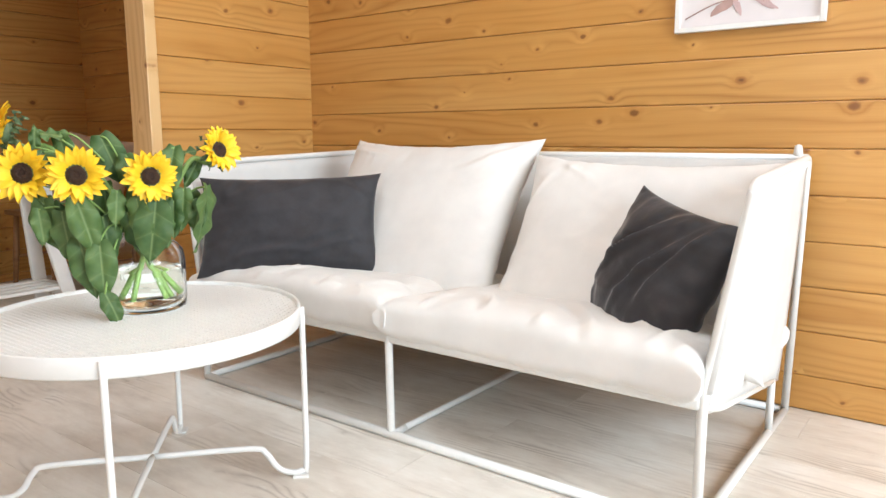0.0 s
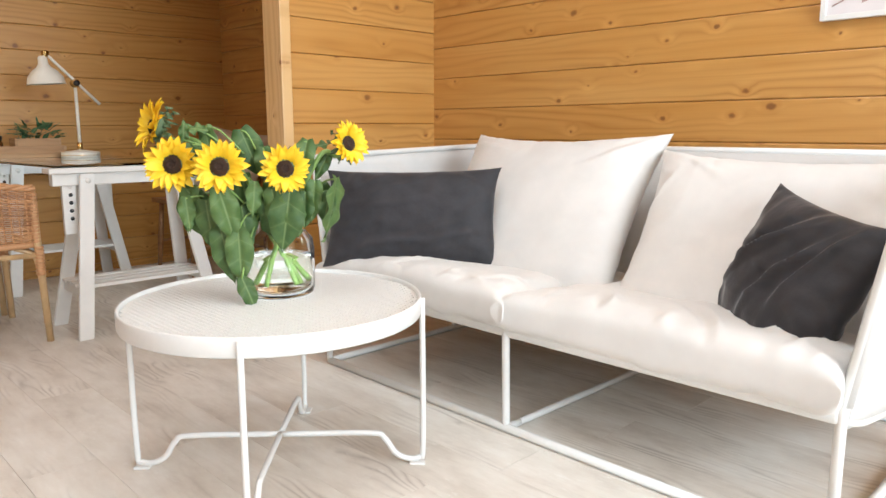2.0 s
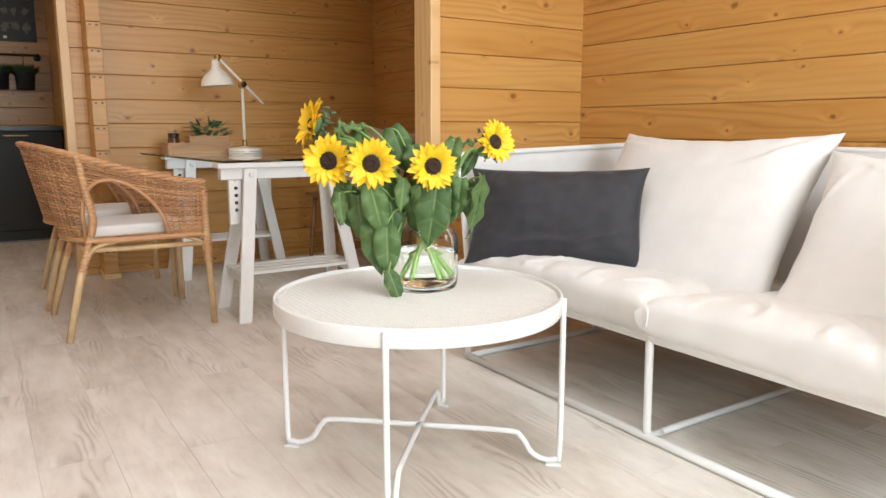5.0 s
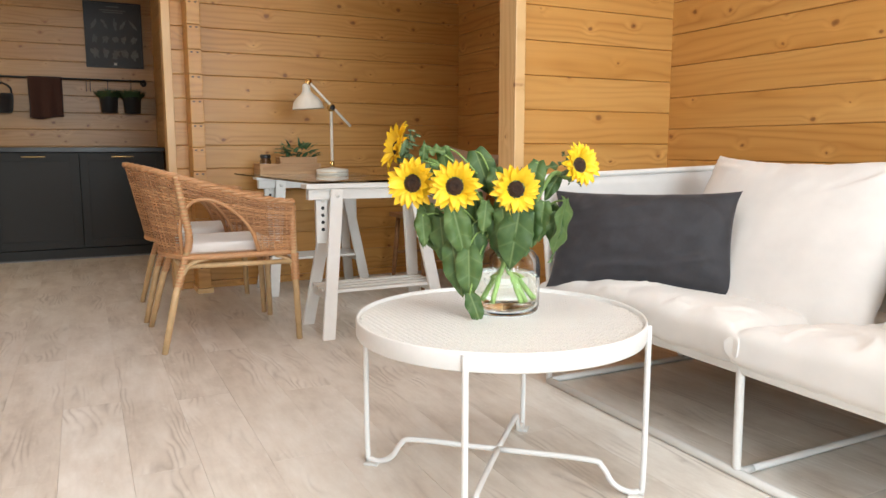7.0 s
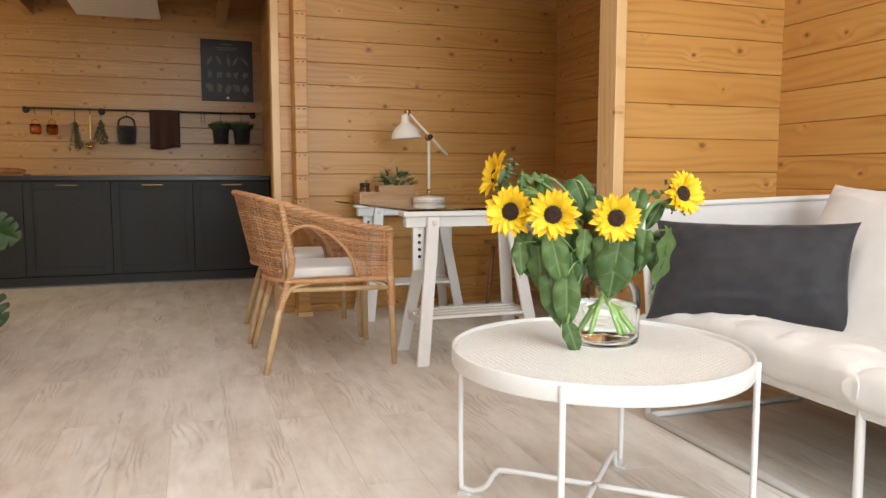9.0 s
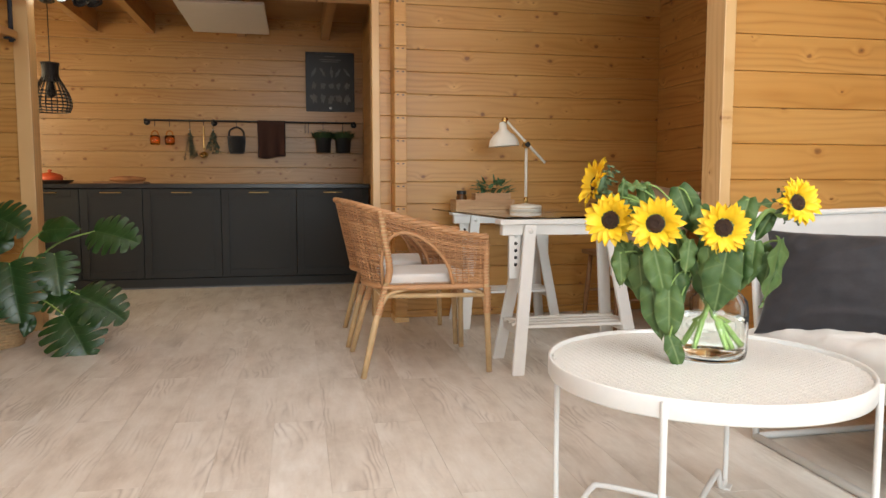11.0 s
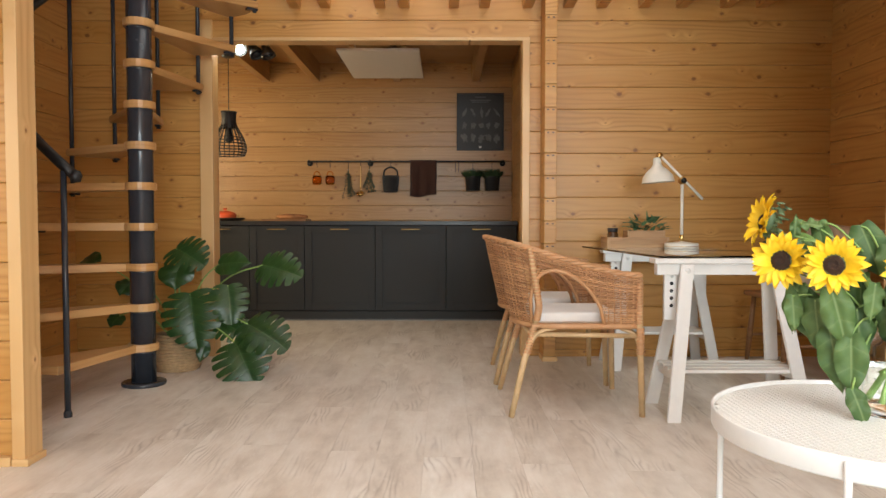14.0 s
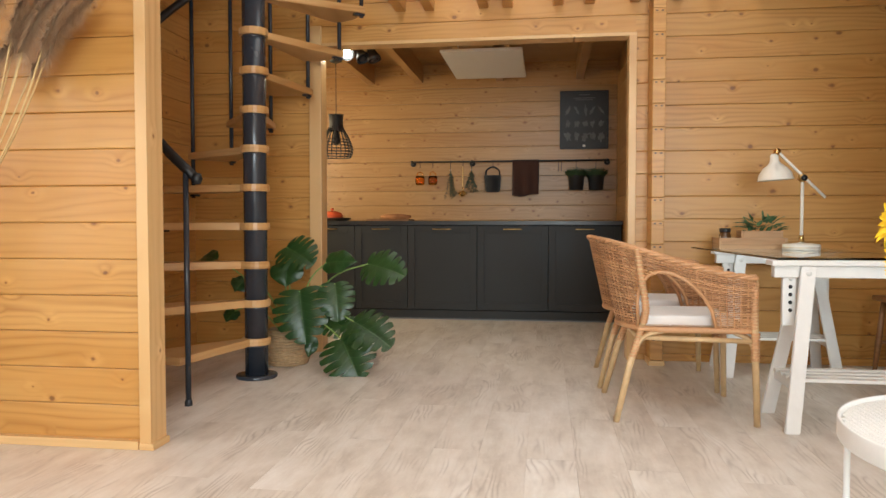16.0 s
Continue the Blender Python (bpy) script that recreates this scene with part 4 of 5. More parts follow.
    tube("stretcher", [(-0.262, 0.28, 0.362), (0.262, 0.28, 0.362)], 0.011, POLE, ch)
    tube("stretcher", [(-0.226, -0.195, 0.366), (0.226, -0.195, 0.366)], 0.011, POLE, ch)
    return ch


def seat_pad(at, turn):
    pd = thing("seat_pad", at, "flat white canvas pad on the wicker seat", "cushion", "white seat pads", turn)
    bm = box_bm((-0.20, -0.175, 0.0), (0.20, 0.215, 0.046), 0.016, 3)
    part("cover", bm, WHITE_CLOTH, pd, smooth=True)
    tube("piping", rounded([(0.196, -0.05, 0.004), (0.196, 0.212, 0.004), (-0.196, 0.212, 0.004), (-0.196, -0.172, 0.004), (0.196, -0.172, 0.004), (0.196, -0.06, 0.004)], 0.03), 0.004, BEIGE, pd)
    return pd


c1 = wicker_chair((-3.40, 0.415, 0), 1.0)
copy_thing(c1, pose(-4.03, 0.405, 0, 0, 0, -2.0))
s1 = seat_pad((-3.40, 0.415, 0.413), 1.0)
copy_thing(s1, pose(-4.03, 0.405, 0.413, 0, 0, -2.0))


# ---- desk ----
def trestle(at):
    t = thing("trestle", at, "white painted wooden trestle with peg holes and a slatted shelf", "trestle", "white desk trestles")
    part("top_beam", box_bm((-0.024, -0.328, 0.632), (0.024, 0.328, 0.688), 0.004), WHITE_PAINT, t)
    part("top_cap", box_bm((-0.050, -0.345, 0.684), (0.050, 0.345, 0.7065), 0.004), WHITE_PAINT, t)
    for e in (-1, 1):
        for sg in (-1, 1):
            foot, head = Vector((sg * 0.168, e * 0.292, 0.0)), Vector((sg * 0.038, e * 0.196, 0.682))
            bm = bmesh.new()
            for v in bmesh.ops.create_cube(bm, size=1.0)["verts"]:
                end = foot if v.co.z < 0 else head
                v.co = Vector((end.x + v.co.x * 0.024, end.y + v.co.y * 0.058, end.z))
            bmesh.ops.bevel(bm, geom=list(bm.edges), offset=0.003, segments=2, affect="EDGES")
            part("leg", bm, WHITE_PAINT, t)
        # the sliding upright with its row of peg holes
        y = e * 0.262
        part("upright", box_bm((-0.014, y - 0.028, 0.425), (0.010, y + 0.028, 0.684), 0.003), WHITE_PAINT, t)
        for k in range(6):
            lathe("peg_hole", [(0.0, 0.0), (0.0085, 0.0), (0.0085, -0.003), (0.0, -0.003)], BLACK if k != 4 else PANEL, t, at=(0.0108, y - e * 0.004, 0.492 + k * 0.0335), sides=12, m=pose(0, 0, 0, 0, 90, 0))
        part("spacer", box_bm((-0.135, e * 0.268 - 0.011, 0.168), (0.135, e * 0.268 + 0.011, 0.205), 0.003), WHITE_PAINT, t)
        lathe("bolt", [(0.0, 0.007), (0.010, 0.006), (0.013, 0.0)], PANEL, t, at=(0.0545, e * 0.199, 0.652), sides=14, m=pose(0, 0, 0, 0, 90, 0))
    for k in range(4):
        x = -0.099 + k * 0.066
        part("shelf_slat", box_bm((x - 0.023, -0.285, 0.205), (x + 0.023, 0.285, 0.220), 0.003), WHITE_PAINT, t)
    return t


t1 = trestle((-3.212, 1.118, 0))
copy_thing(t1, pose(-4.30, 1.125, 0))
gl = thing("glass_desk", (-3.90, 1.10, 0.7075), "clear glass desk top lying on two white trestles", "desk", turn=3.7)
g = part("pane", box_bm((-0.69, -0.345, 0), (0.69, 0.345, 0.010), 0.002), glass("green_edge_glass", (0.86, 0.95, 0.92)), gl)
g.visible_shadow = False


def desk_lamp():
    L = thing("desk_lamp", (-4.12, 1.205, 0.7175), "cream enamel desk lamp with a jointed arm and brass fittings", "lamp")
    lathe("base", [(0, 0), (0.094, 0), (0.096, 0.005), (0.096, 0.026), (0.092, 0.031), (0.0, 0.042)], CREAM, L, sides=48)
    lathe("base_ring", [(0.0955, 0.012), (0.097, 0.0125), (0.097, 0.0145), (0.0955, 0.015)], BRASS, L, sides=48)
    tube("pole", [(0, 0, 0.04), (0, 0, 0.385)], 0.0085, CREAM, L)
    lathe("pole_collar", [(0.0085, 0.0), (0.014, 0.004), (0.014, 0.03), (0.0085, 0.036)], BRASS, L, at=(0, 0, 0.044), sides=16)
    lathe("joint", [(0, -0.022), (0.020, -0.020), (0.024, 0.0), (0.020, 0.020), (0, 0.022)], BRASS, L, at=(0, 0, 0.392), sides=16, m=pose(0, 0, 0, 0, 90, 0))
    lathe("joint_knob", [(0, 0.0), (0.015, 0.0), (0.015, 0.016), (0, 0.018)], BLACK, L, at=(0.02, 0, 0.392), sides=12, m=pose(0, 0, 0, 0, 90, 0))
    tube("arm", [(0.004, -0.130, 0.535), (0.004, 0.118, 0.285)], 0.0078, CREAM, L)
    lathe("joint", [(0, -0.016), (0.015, -0.014), (0.018, 0.0), (0.015, 0.014), (0, 0.016)], BRASS, L, at=(0, -0.133, 0.538), sides=16, m=pose(0, 0, 0, 0, 90, 0))
    sh = [(0.0, 0.125), (0.016, 0.124), (0.022, 0.115), (0.024, 0.088), (0.034, 0.074), (0.062, 0.055), (0.084, 0.028), (0.091, 0.0), (0.094, -0.004), (0.091, -0.004), (0.080, 0.026), (0.058, 0.050), (0.030, 0.068), (0.0, 0.072)]
    lathe("shade", [(r, z * 1.12 - 0.012) for r, z in sh], CREAM, L, at=(0, -0.140, 0.398), sides=40, m=pose(0, 0, 0, 4, 0, 0))
    lathe("shade_cap", [(0.0, 0.03), (0.014, 0.028), (0.017, 0.0), (0.0, -0.002)], BRASS, L, at=(0, -0.137, 0.518), sides=16)
    return L


desk_lamp()
RAW = pine("raw_wood", (0.60, 0.40, 0.22), (0.48, 0.29, 0.14), (0.30, 0.15, 0.06), knots=0.2, rough=0.6)
tr = thing("wooden_tray", (-4.32, 0.985, 0.7175), "raw wooden tray standing on the glass desk", "tray")
part("board", box_bm((-0.09, -0.185, 0), (0.09, 0.185, 0.024), 0.002), RAW, tr)
for y in (-0.178, 0.178):
    part("end", box_bm((-0.09, y - 0.007, 0.024), (0.09, y + 0.007, 0.062), 0.002), RAW, tr)
for x in (-0.083, 0.083):
    part("side", box_bm((x - 0.007, -0.171, 0.024), (x + 0.007, 0.171, 0.062), 0.002), RAW, tr)
jr = thing("jar", (-4.31, 0.85, 0.7415), "small brown glass jar with a dark lid in the tray", "jar")
lathe("jar_body", [(0, 0), (0.030, 0), (0.033, 0.005), (0.033, 0.055), (0.028, 0.064), (0.028, 0.07), (0, 0.07)], plain("amber_glass", (0.10, 0.045, 0.015), 0.12), jr, sides=24)
lathe("lid", [(0.030, 0.07), (0.031, 0.072), (0.031, 0.09), (0.028, 0.093), (0, 0.093)], BLACK, jr, sides=24)
pb = thing("planter_box", (-4.33, 1.045, 0.7415), "raw wooden planter box with a leafy green plant", "plant")
for y in (-0.108, 0.108):
    part("end", box_bm((-0.055, y - 0.006, 0), (0.055, y + 0.006, 0.078), 0.002), RAW, pb)
for x in (-0.05, 0.05):
    part("side", box_bm((x - 0.006, -0.102, 0), (x + 0.006, 0.102, 0.078), 0.002), RAW, pb)
part("soil", box_bm((-0.044, -0.102, 0.01), (0.044, 0.102, 0.068), 0), plain("potting_soil", (0.03, 0.02, 0.012), 0.95, 0, 0.4, 200, 0.6), pb)
rng = random.Random(4)
SMALL_LEAF = leaf_green("small_plant_leaf", (0.03, 0.085, 0.035), (0.07, 0.16, 0.06), (0.15, 0.25, 0.12), 0.5)
for k in range(46):
    base = Vector((rng.uniform(-0.03, 0.03), rng.uniform(-0.08, 0.09), 0.066 + rng.uniform(0, 0.07)))
    d = Vector((rng.uniform(-0.7, 0.9), rng.uniform(-1, 1) + base.y * 6, rng.uniform(0.1, 1.0))).normalized()
    lv, lf_ = leaf_data(rng.uniform(0.05, 0.085), rng.uniform(0.018, 0.03), 0, 0.25, 0.2, k, 3, 0.002)
    o = mesh("leaf", lv, lf_, SMALL_LEAF, pb)
    o.matrix_local = aim(base, d, Vector((0.3, 0.1, 1)))

# dining chair and pillow in the corner behind the desk
DARK_WOOD = pine("brown_chair_wood", (0.34, 0.17, 0.07), (0.26, 0.12, 0.045), (0.14, 0.06, 0.02), knots=0.1)
wc = thing("wooden_chair", (-4.02, 1.90, 0), "brown wooden chair in the corner behind the desk", "chair")
for x, y, top in ((-0.22, -0.24, 0.44), (-0.22, 0.20, 0.44), (0.22, -0.24, 0.44), (0.22, 0.20, 0.44)):
    tube("leg", [(x * 1.06, y * 1.06, 0.0), (x * 1.0, y * 1.0, 0.2), (x * 0.93, y * 0.93, top)], [0.011, 0.017, 0.014], DARK_WOOD, wc)
for x in (-0.22, 0.22):
    tube("stretcher", [(x, -0.24, 0.2), (x, 0.20, 0.2)], 0.009, DARK_WOOD, wc)
part("seat", box_bm((-0.25, -0.27, 0.435), (0.25, 0.24, 0.462), 0.008), DARK_WOOD, wc)
for k in range(5):
    x = -0.18 + 0.09 * k
    tube("spindle", [(x, 0.20, 0.46), (x, 0.27, 0.78)], 0.008, DARK_WOOD, wc)
part("top_rail", box_bm((-0.23, 0.255, 0.765), (0.23, 0.28, 0.82), 0.008), DARK_WOOD, wc)
bp = cushion("corner_pillow", 0.46, 0.42, 0.14, BEIGE, ear=0.07, seed=8, n=28)
bp.matrix_world = pose(-3.84, 1.93, 0.665, -18, 8, 20)
tagged(bp, "beige linen pillow standing on the wooden chair", "pillow")


# ---- kitchen ----
FRONT = -6.285


def cabinet(y0, y1, handle=True):
    c = thing("base_cabinet", (FRONT, (y0 + y1) / 2, 0.085), "anthracite painted base cabinet with a framed door and brass handle", "cabinet", "kitchen base cabinets")
    w = (y1 - y0) / 2
    part("body", box_bm((-0.585, -w + 0.001, 0.0), (-0.022, w - 0.001, 0.755), 0.001), CABINET, c)
    d = part("door", box_bm((-0.020, -w + 0.003, 0.006), (-0.008, w - 0.003, 0.750), 0.001), CABINET, c)
    st = 0.062
    for a, b in (((-w + 0.003, 0.006), (-w + st, 0.750)), ((w - st, 0.006), (w - 0.003, 0.750))):
        part("stile", box_bm((-0.008, a[0], a[1]), (0.002, b[0], b[1]), 0.0015), CABINET, d)
    for z0, z1 in ((0.006, 0.006 + st), (0.750 - st, 0.750)):
        part("rail", box_bm((-0.008, -w + st + 0.0005, z0), (0.002, w - st - 0.0005, z1), 0.0015), CABINET, d)
    if handle:
        hd = tube("handle", rounded([(0.002, -0.078, 0.722), (0.026, -0.078, 0.722), (0.026, 0.078, 0.722), (0.002, 0.078, 0.722)], 0.008), 0.0042, BRASS, d, "thin brass bar handle")
    return c


edges = (0.468, -0.156, -0.78, -1.404, -1.89, -2.38, -2.98)
for b, a in zip(edges, edges[1:]):
    cabinet(a, b)
pl = part("cabinet_plinth", box_bm((-6.85, -2.98, 0.0), (FRONT - 0.004, 0.470, 0.083), 0.002), CABINET, None)
tagged(pl, "anthracite plinth board under the kitchen cabinets", "plinth")
st = part("floor_strip", box_bm((FRONT - 0.0035, -2.98, 0.0), (FRONT + 0.006, 0.470, 0.012), 0.002), plain("aluminium_strip", (0.16, 0.16, 0.16), 0.5, 0.5), None)
tagged(st, "thin aluminium strip along the cabinet plinth", "strip")
wt = part("worktop", box_bm((-6.885, -3.0, 0.843), (FRONT + 0.02, 0.474, 0.880), 0.003), WORKTOP, None)
tagged(wt, "dark laminate worktop over the kitchen cabinets", "worktop")

# hanging rail with its utensils
RX, RZ = -6.83, 1.447
rail = thing("utensil_rail", (RX, -0.537, RZ), "black iron utensil rail fixed to the kitchen wall", "rail")
tube("bar", [(0, -0.932, 0), (0, 0.932, 0)], 0.0085, BLACK, rail)
for y in (-0.925, -0.345, 0.235, 0.925):
    tube("bracket", [(-0.055, y, -0.012), (0.0, y, 0.0)], 0.008, BLACK, rail)
    lathe("mount", [(0, 0.008), (0.026, 0.006), (0.028, 0.0), (0, 0.0)], BLACK, rail, at=(-0.062, y, -0.014), sides=16, m=pose(0, 0, 0, 0, 90, 0))
    lathe("knob", [(0, -0.016), (0.012, -0.010), (0.015, 0.0), (0.012, 0.010), (0, 0.016)], BLACK, rail, at=(0, y, 0.0), sides=12, m=pose(0, 0, 0, 90, 0, 0))


def hook(y, drop=0.055, group="rail hooks"):
    h = thing("hook", (RX, y, RZ), "black steel hook hanging on the utensil rail", "hook", group)
    pts = [(-0.009, 0, -0.004), (0, 0, 0.0125), (0.011, 0, 0.0), (0.006, 0, -0.02), (0.006, 0, -drop + 0.012), (0.0, 0, -drop), (-0.008, 0, -drop + 0.012)]
    tube("wire", smooth_path(pts, 4), 0.0028, BLACK, h, sides=6)


AMBER = glass("amber_cup_glass", (0.95, 0.50, 0.10))
for y in (-1.384, -1.259):
    hook(y)
    c = thing("amber_cup", (RX + 0.012, y, 1.225), "amber glass cup hanging from a rail hook", "cup", "amber cups")
    o = lathe("cup", [(0, 0.0), (0.034, 0.0), (0.042, 0.012), (0.046, 0.05), (0.040, 0.085), (0.0375, 0.085), (0.042, 0.05), (0.038, 0.014), (0, 0.006)], AMBER, c, sides=28)
    tube("cup_handle", smooth_path([(0, 0.0, 0.128), (0, 0.022, 0.115), (0, 0.028, 0.088), (0, 0.032, 0.07)], 5), 0.005, AMBER, c)
    tube("cup_handle", smooth_path([(0, 0.0, 0.128), (0, -0.022, 0.115), (0, -0.028, 0.088), (0, -0.032, 0.07)], 5), 0.005, AMBER, c)
DRY = plain("dried_herb", (0.10, 0.11, 0.07), 0.85, 0, 0.35, 80, 0.2)
for y, seed, drop in ((-1.086, 3, 0.30), (-0.885, 5, 0.24)):
    hook(y)
    hb = thing("herb_bunch", (RX + 0.012, y, RZ - 0.05), "grey-green bunch of dried herbs hanging upside down", "herbs", "dried herb bunches")
    rng = random.Random(seed)
    stems = []
    for k in range(9):
        dx, dy = rng.uniform(-0.03, 0.03), rng.uniform(-0.055, 0.055)
        q = [Vector((0, 0, 0)), Vector((dx * 0.3, dy * 0.3, -drop * 0.4)), Vector((dx, dy, -drop * rng.uniform(0.75, 1.0)))]
        stems.append(smooth_path(q, 6))
    tubes("stems", stems, 0.0016, DRY, hb, sides=4)
    v, f = [], []
    for s in stems:
        for q in s[4:]:
            for k in range(7):
                d = Vector((rng.uniform(-1, 1), rng.uniform(-1, 1), rng.uniform(-1, 0.3))).normalized() * rng.uniform(0.014, 0.03)
                e = d.orthogonal().normalized() * 0.0032
                n = len(v)
                v += [q, q + d * 0.5 + e, q + d, q + d * 0.5 - e]
                f.append((n, n + 1, n + 2, n + 3))
    lv = mesh("needles", v, f, DRY, hb)
    lv["kind"] = "stuff"
    tube("tie", [(0.008 * math.cos(w), 0.008 * math.sin(w), -0.03) for w in (k * 0.7 for k in range(9))], 0.003, BEIGE, hb, sides=6, closed=True)
hook(-0.967)
ld = thing("ladle", (RX + 0.012, -0.967, RZ - 0.045), "polished brass ladle hanging from the rail", "ladle")
tube("ladle_handle", smooth_path([(0, 0, 0.0), (0.004, 0, -0.10), (0.008, 0, -0.20), (0.0, 0, -0.245)], 6), 0.0052, BRASS, ld, sides=8)
lathe("bowl", [(0.0, -0.026), (0.022, -0.022), (0.036, -0.006), (0.040, 0.008), (0.037, 0.008), (0.032, -0.004), (0.0, -0.020)], BRASS, ld, at=(0.03, 0, -0.262), sides=24, m=pose(0, 0, 0, 0, 25, 0))
hook(-0.68, 0.06)
bg = thing("basket", (RX + 0.03, -0.68, 1.155), "small black woven basket hanging by its handle", "basket")
CLOTH_BLACK = weave("black_woven_rope", (0.014, 0.014, 0.016), 160, 0.9, 0.6)
lathe("basket_body", [(0, 0.0), (0.060, 0.0), (0.070, 0.02), (0.078, 0.10), (0.080, 0.155), (0.075, 0.155), (0.072, 0.10), (0.06, 0.01), (0, 0.008)], CLOTH_BLACK, bg, sides=32)
tube("basket_handle", smooth_path([(0, -0.066, 0.14), (0, -0.058, 0.205), (0, 0.0, 0.236), (0, 0.058, 0.205), (0, 0.066, 0.14)], 6), 0.008, CLOTH_BLACK, bg)
# the dark towel folded over the rail
tw = thing("towel", (RX, -0.37, RZ), "dark brown cloth towel folded over the rail", "towel")
v, f, NX, NZ = [], [], 18, 22
for j in range(NZ + 1):
    for i in range(NX + 1):
        y = -0.122 + 0.244 * i / NX
        s = j / NZ
        if s < 0.30:
            x, z = -0.016 - 0.004 * math.sin(i), -0.26 * (1 - s / 0.30)
        elif s < 0.38:
            w = (s - 0.30) / 0.08 * math.pi
            x, z = -0.013 * math.cos(w), 0.013 * math.sin(w)
        else:
            k = (s - 0.38) / 0.62
            x, z = 0.016 + 0.010 * k * math.sin(i * 0.75) + 0.006 * k, -0.325 * k - 0.012 * k * math.sin(i * 0.3)
        v.append((x, y * (1 + 0.03 * math.sin(s * 7)), z))
for j in range(NZ):
    for i in range(NX):
        a = j * (NX + 1) + i
        f.append((a, a + 1, a + NX + 2, a + NX + 1))
to = mesh("cloth", v, f, weave("dark_brown_cloth", (0.045, 0.016, 0.010), 260, 0.95, 0.4), tw)
sol = to.modifiers.new("thickness", "SOLIDIFY")
sol.thickness = 0.005
for y in (-0.065, -0.035):
    hook(y, 0.10)
POT = plain("black_herb_pot", (0.016, 0.018, 0.022), 0.4, 0, 0.2, 40, 0.05)
GRASS = plain("pot_grass", (0.045, 0.085, 0.03), 0.6, 0, 0.35, 60, 0.1)
for y in (0.10, 0.282):
    hook(y, 0.06)
    pt = thing("herb_pot", (RX + 0.045, y, 1.168), "black hanging pot full of fine green grass", "plant", "hanging herb pots")
    lathe("pot", [(0, 0), (0.060, 0), (0.064, 0.004), (0.072, 0.12), (0.076, 0.125), (0.076, 0.135), (0.070, 0.135), (0.066, 0.11), (0, 0.11)], POT, pt, sides=32)
    tube("hanger", smooth_path([(-0.07, 0, 0.125), (-0.06, 0, 0.19), (-0.045, 0, 0.222)], 5), 0.003, BLACK, pt)
    rng = random.Random(int(y * 100))
    v, f = [], []
    for k in range(520):
        w, r = rng.uniform(0, 6.283), 0.066 * math.sqrt(rng.random())
        b = Vector((r * math.cos(w), r * math.sin(w), 0.108))
        d = Vector((rng.uniform(-0.5, 0.5) + math.cos(w) * 0.5 * r / 0.066, rng.uniform(-0.5, 0.5) + math.sin(w) * 0.5 * r / 0.066, 1)).normalized() * rng.uniform(0.07, 0.13)
        e = Vector((-math.sin(w), math.cos(w), 0)) * 0.0022
        n = len(v)
        v += [b - e, b + e, b + d * 0.6 + e * 0.8, b + d + Vector((0, 0, -0.012)), b + d * 0.6 - e * 0.8]
        f.append((n, n + 1, n + 2, n + 3, n + 4))
    gr = mesh("grass", v, f, GRASS, pt)
    gr["kind"] = "stuff"


def picture(name, at, w, h, fw, depth, frame_mat, back_mat, label, turn):
    """A framed picture; local x across, z up, its face to -y."""
    p = thing(name, at, label, "picture", turn=turn)
    for a, b in (((-w / 2, -h / 2), (-w / 2 + fw, h / 2)), ((w / 2 - fw, -h / 2), (w / 2, h / 2))):
        part("frame_side", box_bm((a[0], -depth, a[1]), (b[0], 0, b[1]), 0.002), frame_mat, p)
    for z0, z1 in ((-h / 2, -h / 2 + fw), (h / 2 - fw, h / 2)):
        part("frame_rail", box_bm((-w / 2 + fw, -depth, z0), (w / 2 - fw, 0, z1), 0.002), frame_mat, p)
    part("print", box_bm((-w / 2 + fw, -depth * 0.5, -h / 2 + fw), (w / 2 - fw, -0.002, h / 2 - fw), 0), back_mat, p)
    return p


def blot(parent, name, cx, cz, rx, rz, lean, mat, y, label="", wob=0.25, seed=0, tip=0.0):
    """A flat printed mark on a picture."""
    rng = random.Random(seed)
    ring = []
    for k in range(18):
        w = 2 * math.pi * k / 18
        s = 1 + wob * (rng.random() - 0.5) * 2
        x, z = rx * s * math.cos(w), rz * s * math.sin(w) * (1 - tip * math.cos(w))
        c, sn = math.cos(lean), math.sin(lean)
        ring.append((cx + x * c - z * sn, y, cz + x * sn + z * c))
    return mesh(name, ring, [tuple(range(18))], mat, parent, label, smooth=False)


CHALK = plain("chalk_grey_print", (0.13, 0.13, 0.13), 0.8, 0, 0.5, 90, 0)
board = picture("food_chart", (-6.888, 0.173, 1.829), 0.451, 0.545, 0.013, 0.022, BLACK, plain("black_poster_paper", (0.022, 0.022, 0.023), 0.5, 0, 0.2, 30, 0), "black framed dark poster with rows of chalk-grey drawings", -90)
board.matrix_world = pose(-6.888, 0.173, 1.829, 0, 0, 90)
for r, z in enumerate((0.09, -0.035, -0.155)):
    for k in range(5):
        rx, rz = ((0.012, 0.045), (0.022, 0.030), (0.026, 0.040))[r]
        blot(board, "drawing", -0.15 + 0.075 * k + 0.006 * ((k * 7 + r * 3) % 3), z, rx, rz, 0.5 * ((k * 5 + r) % 3 - 1), CHALK, -0.0125, seed=r * 10 + k, wob=0.42)
for z, w in ((0.235, 0.05), (0.205, 0.10), (0.188, 0.08)):
    part("title_bar", box_bm((-w, -0.0125, z - 0.004), (w, -0.012, z + 0.004), 0), CHALK, board)
part("tag", box_bm((-0.012, -0.0245, -0.252), (0.012, -0.0222, -0.232), 0), PANEL, board, "small white tag")

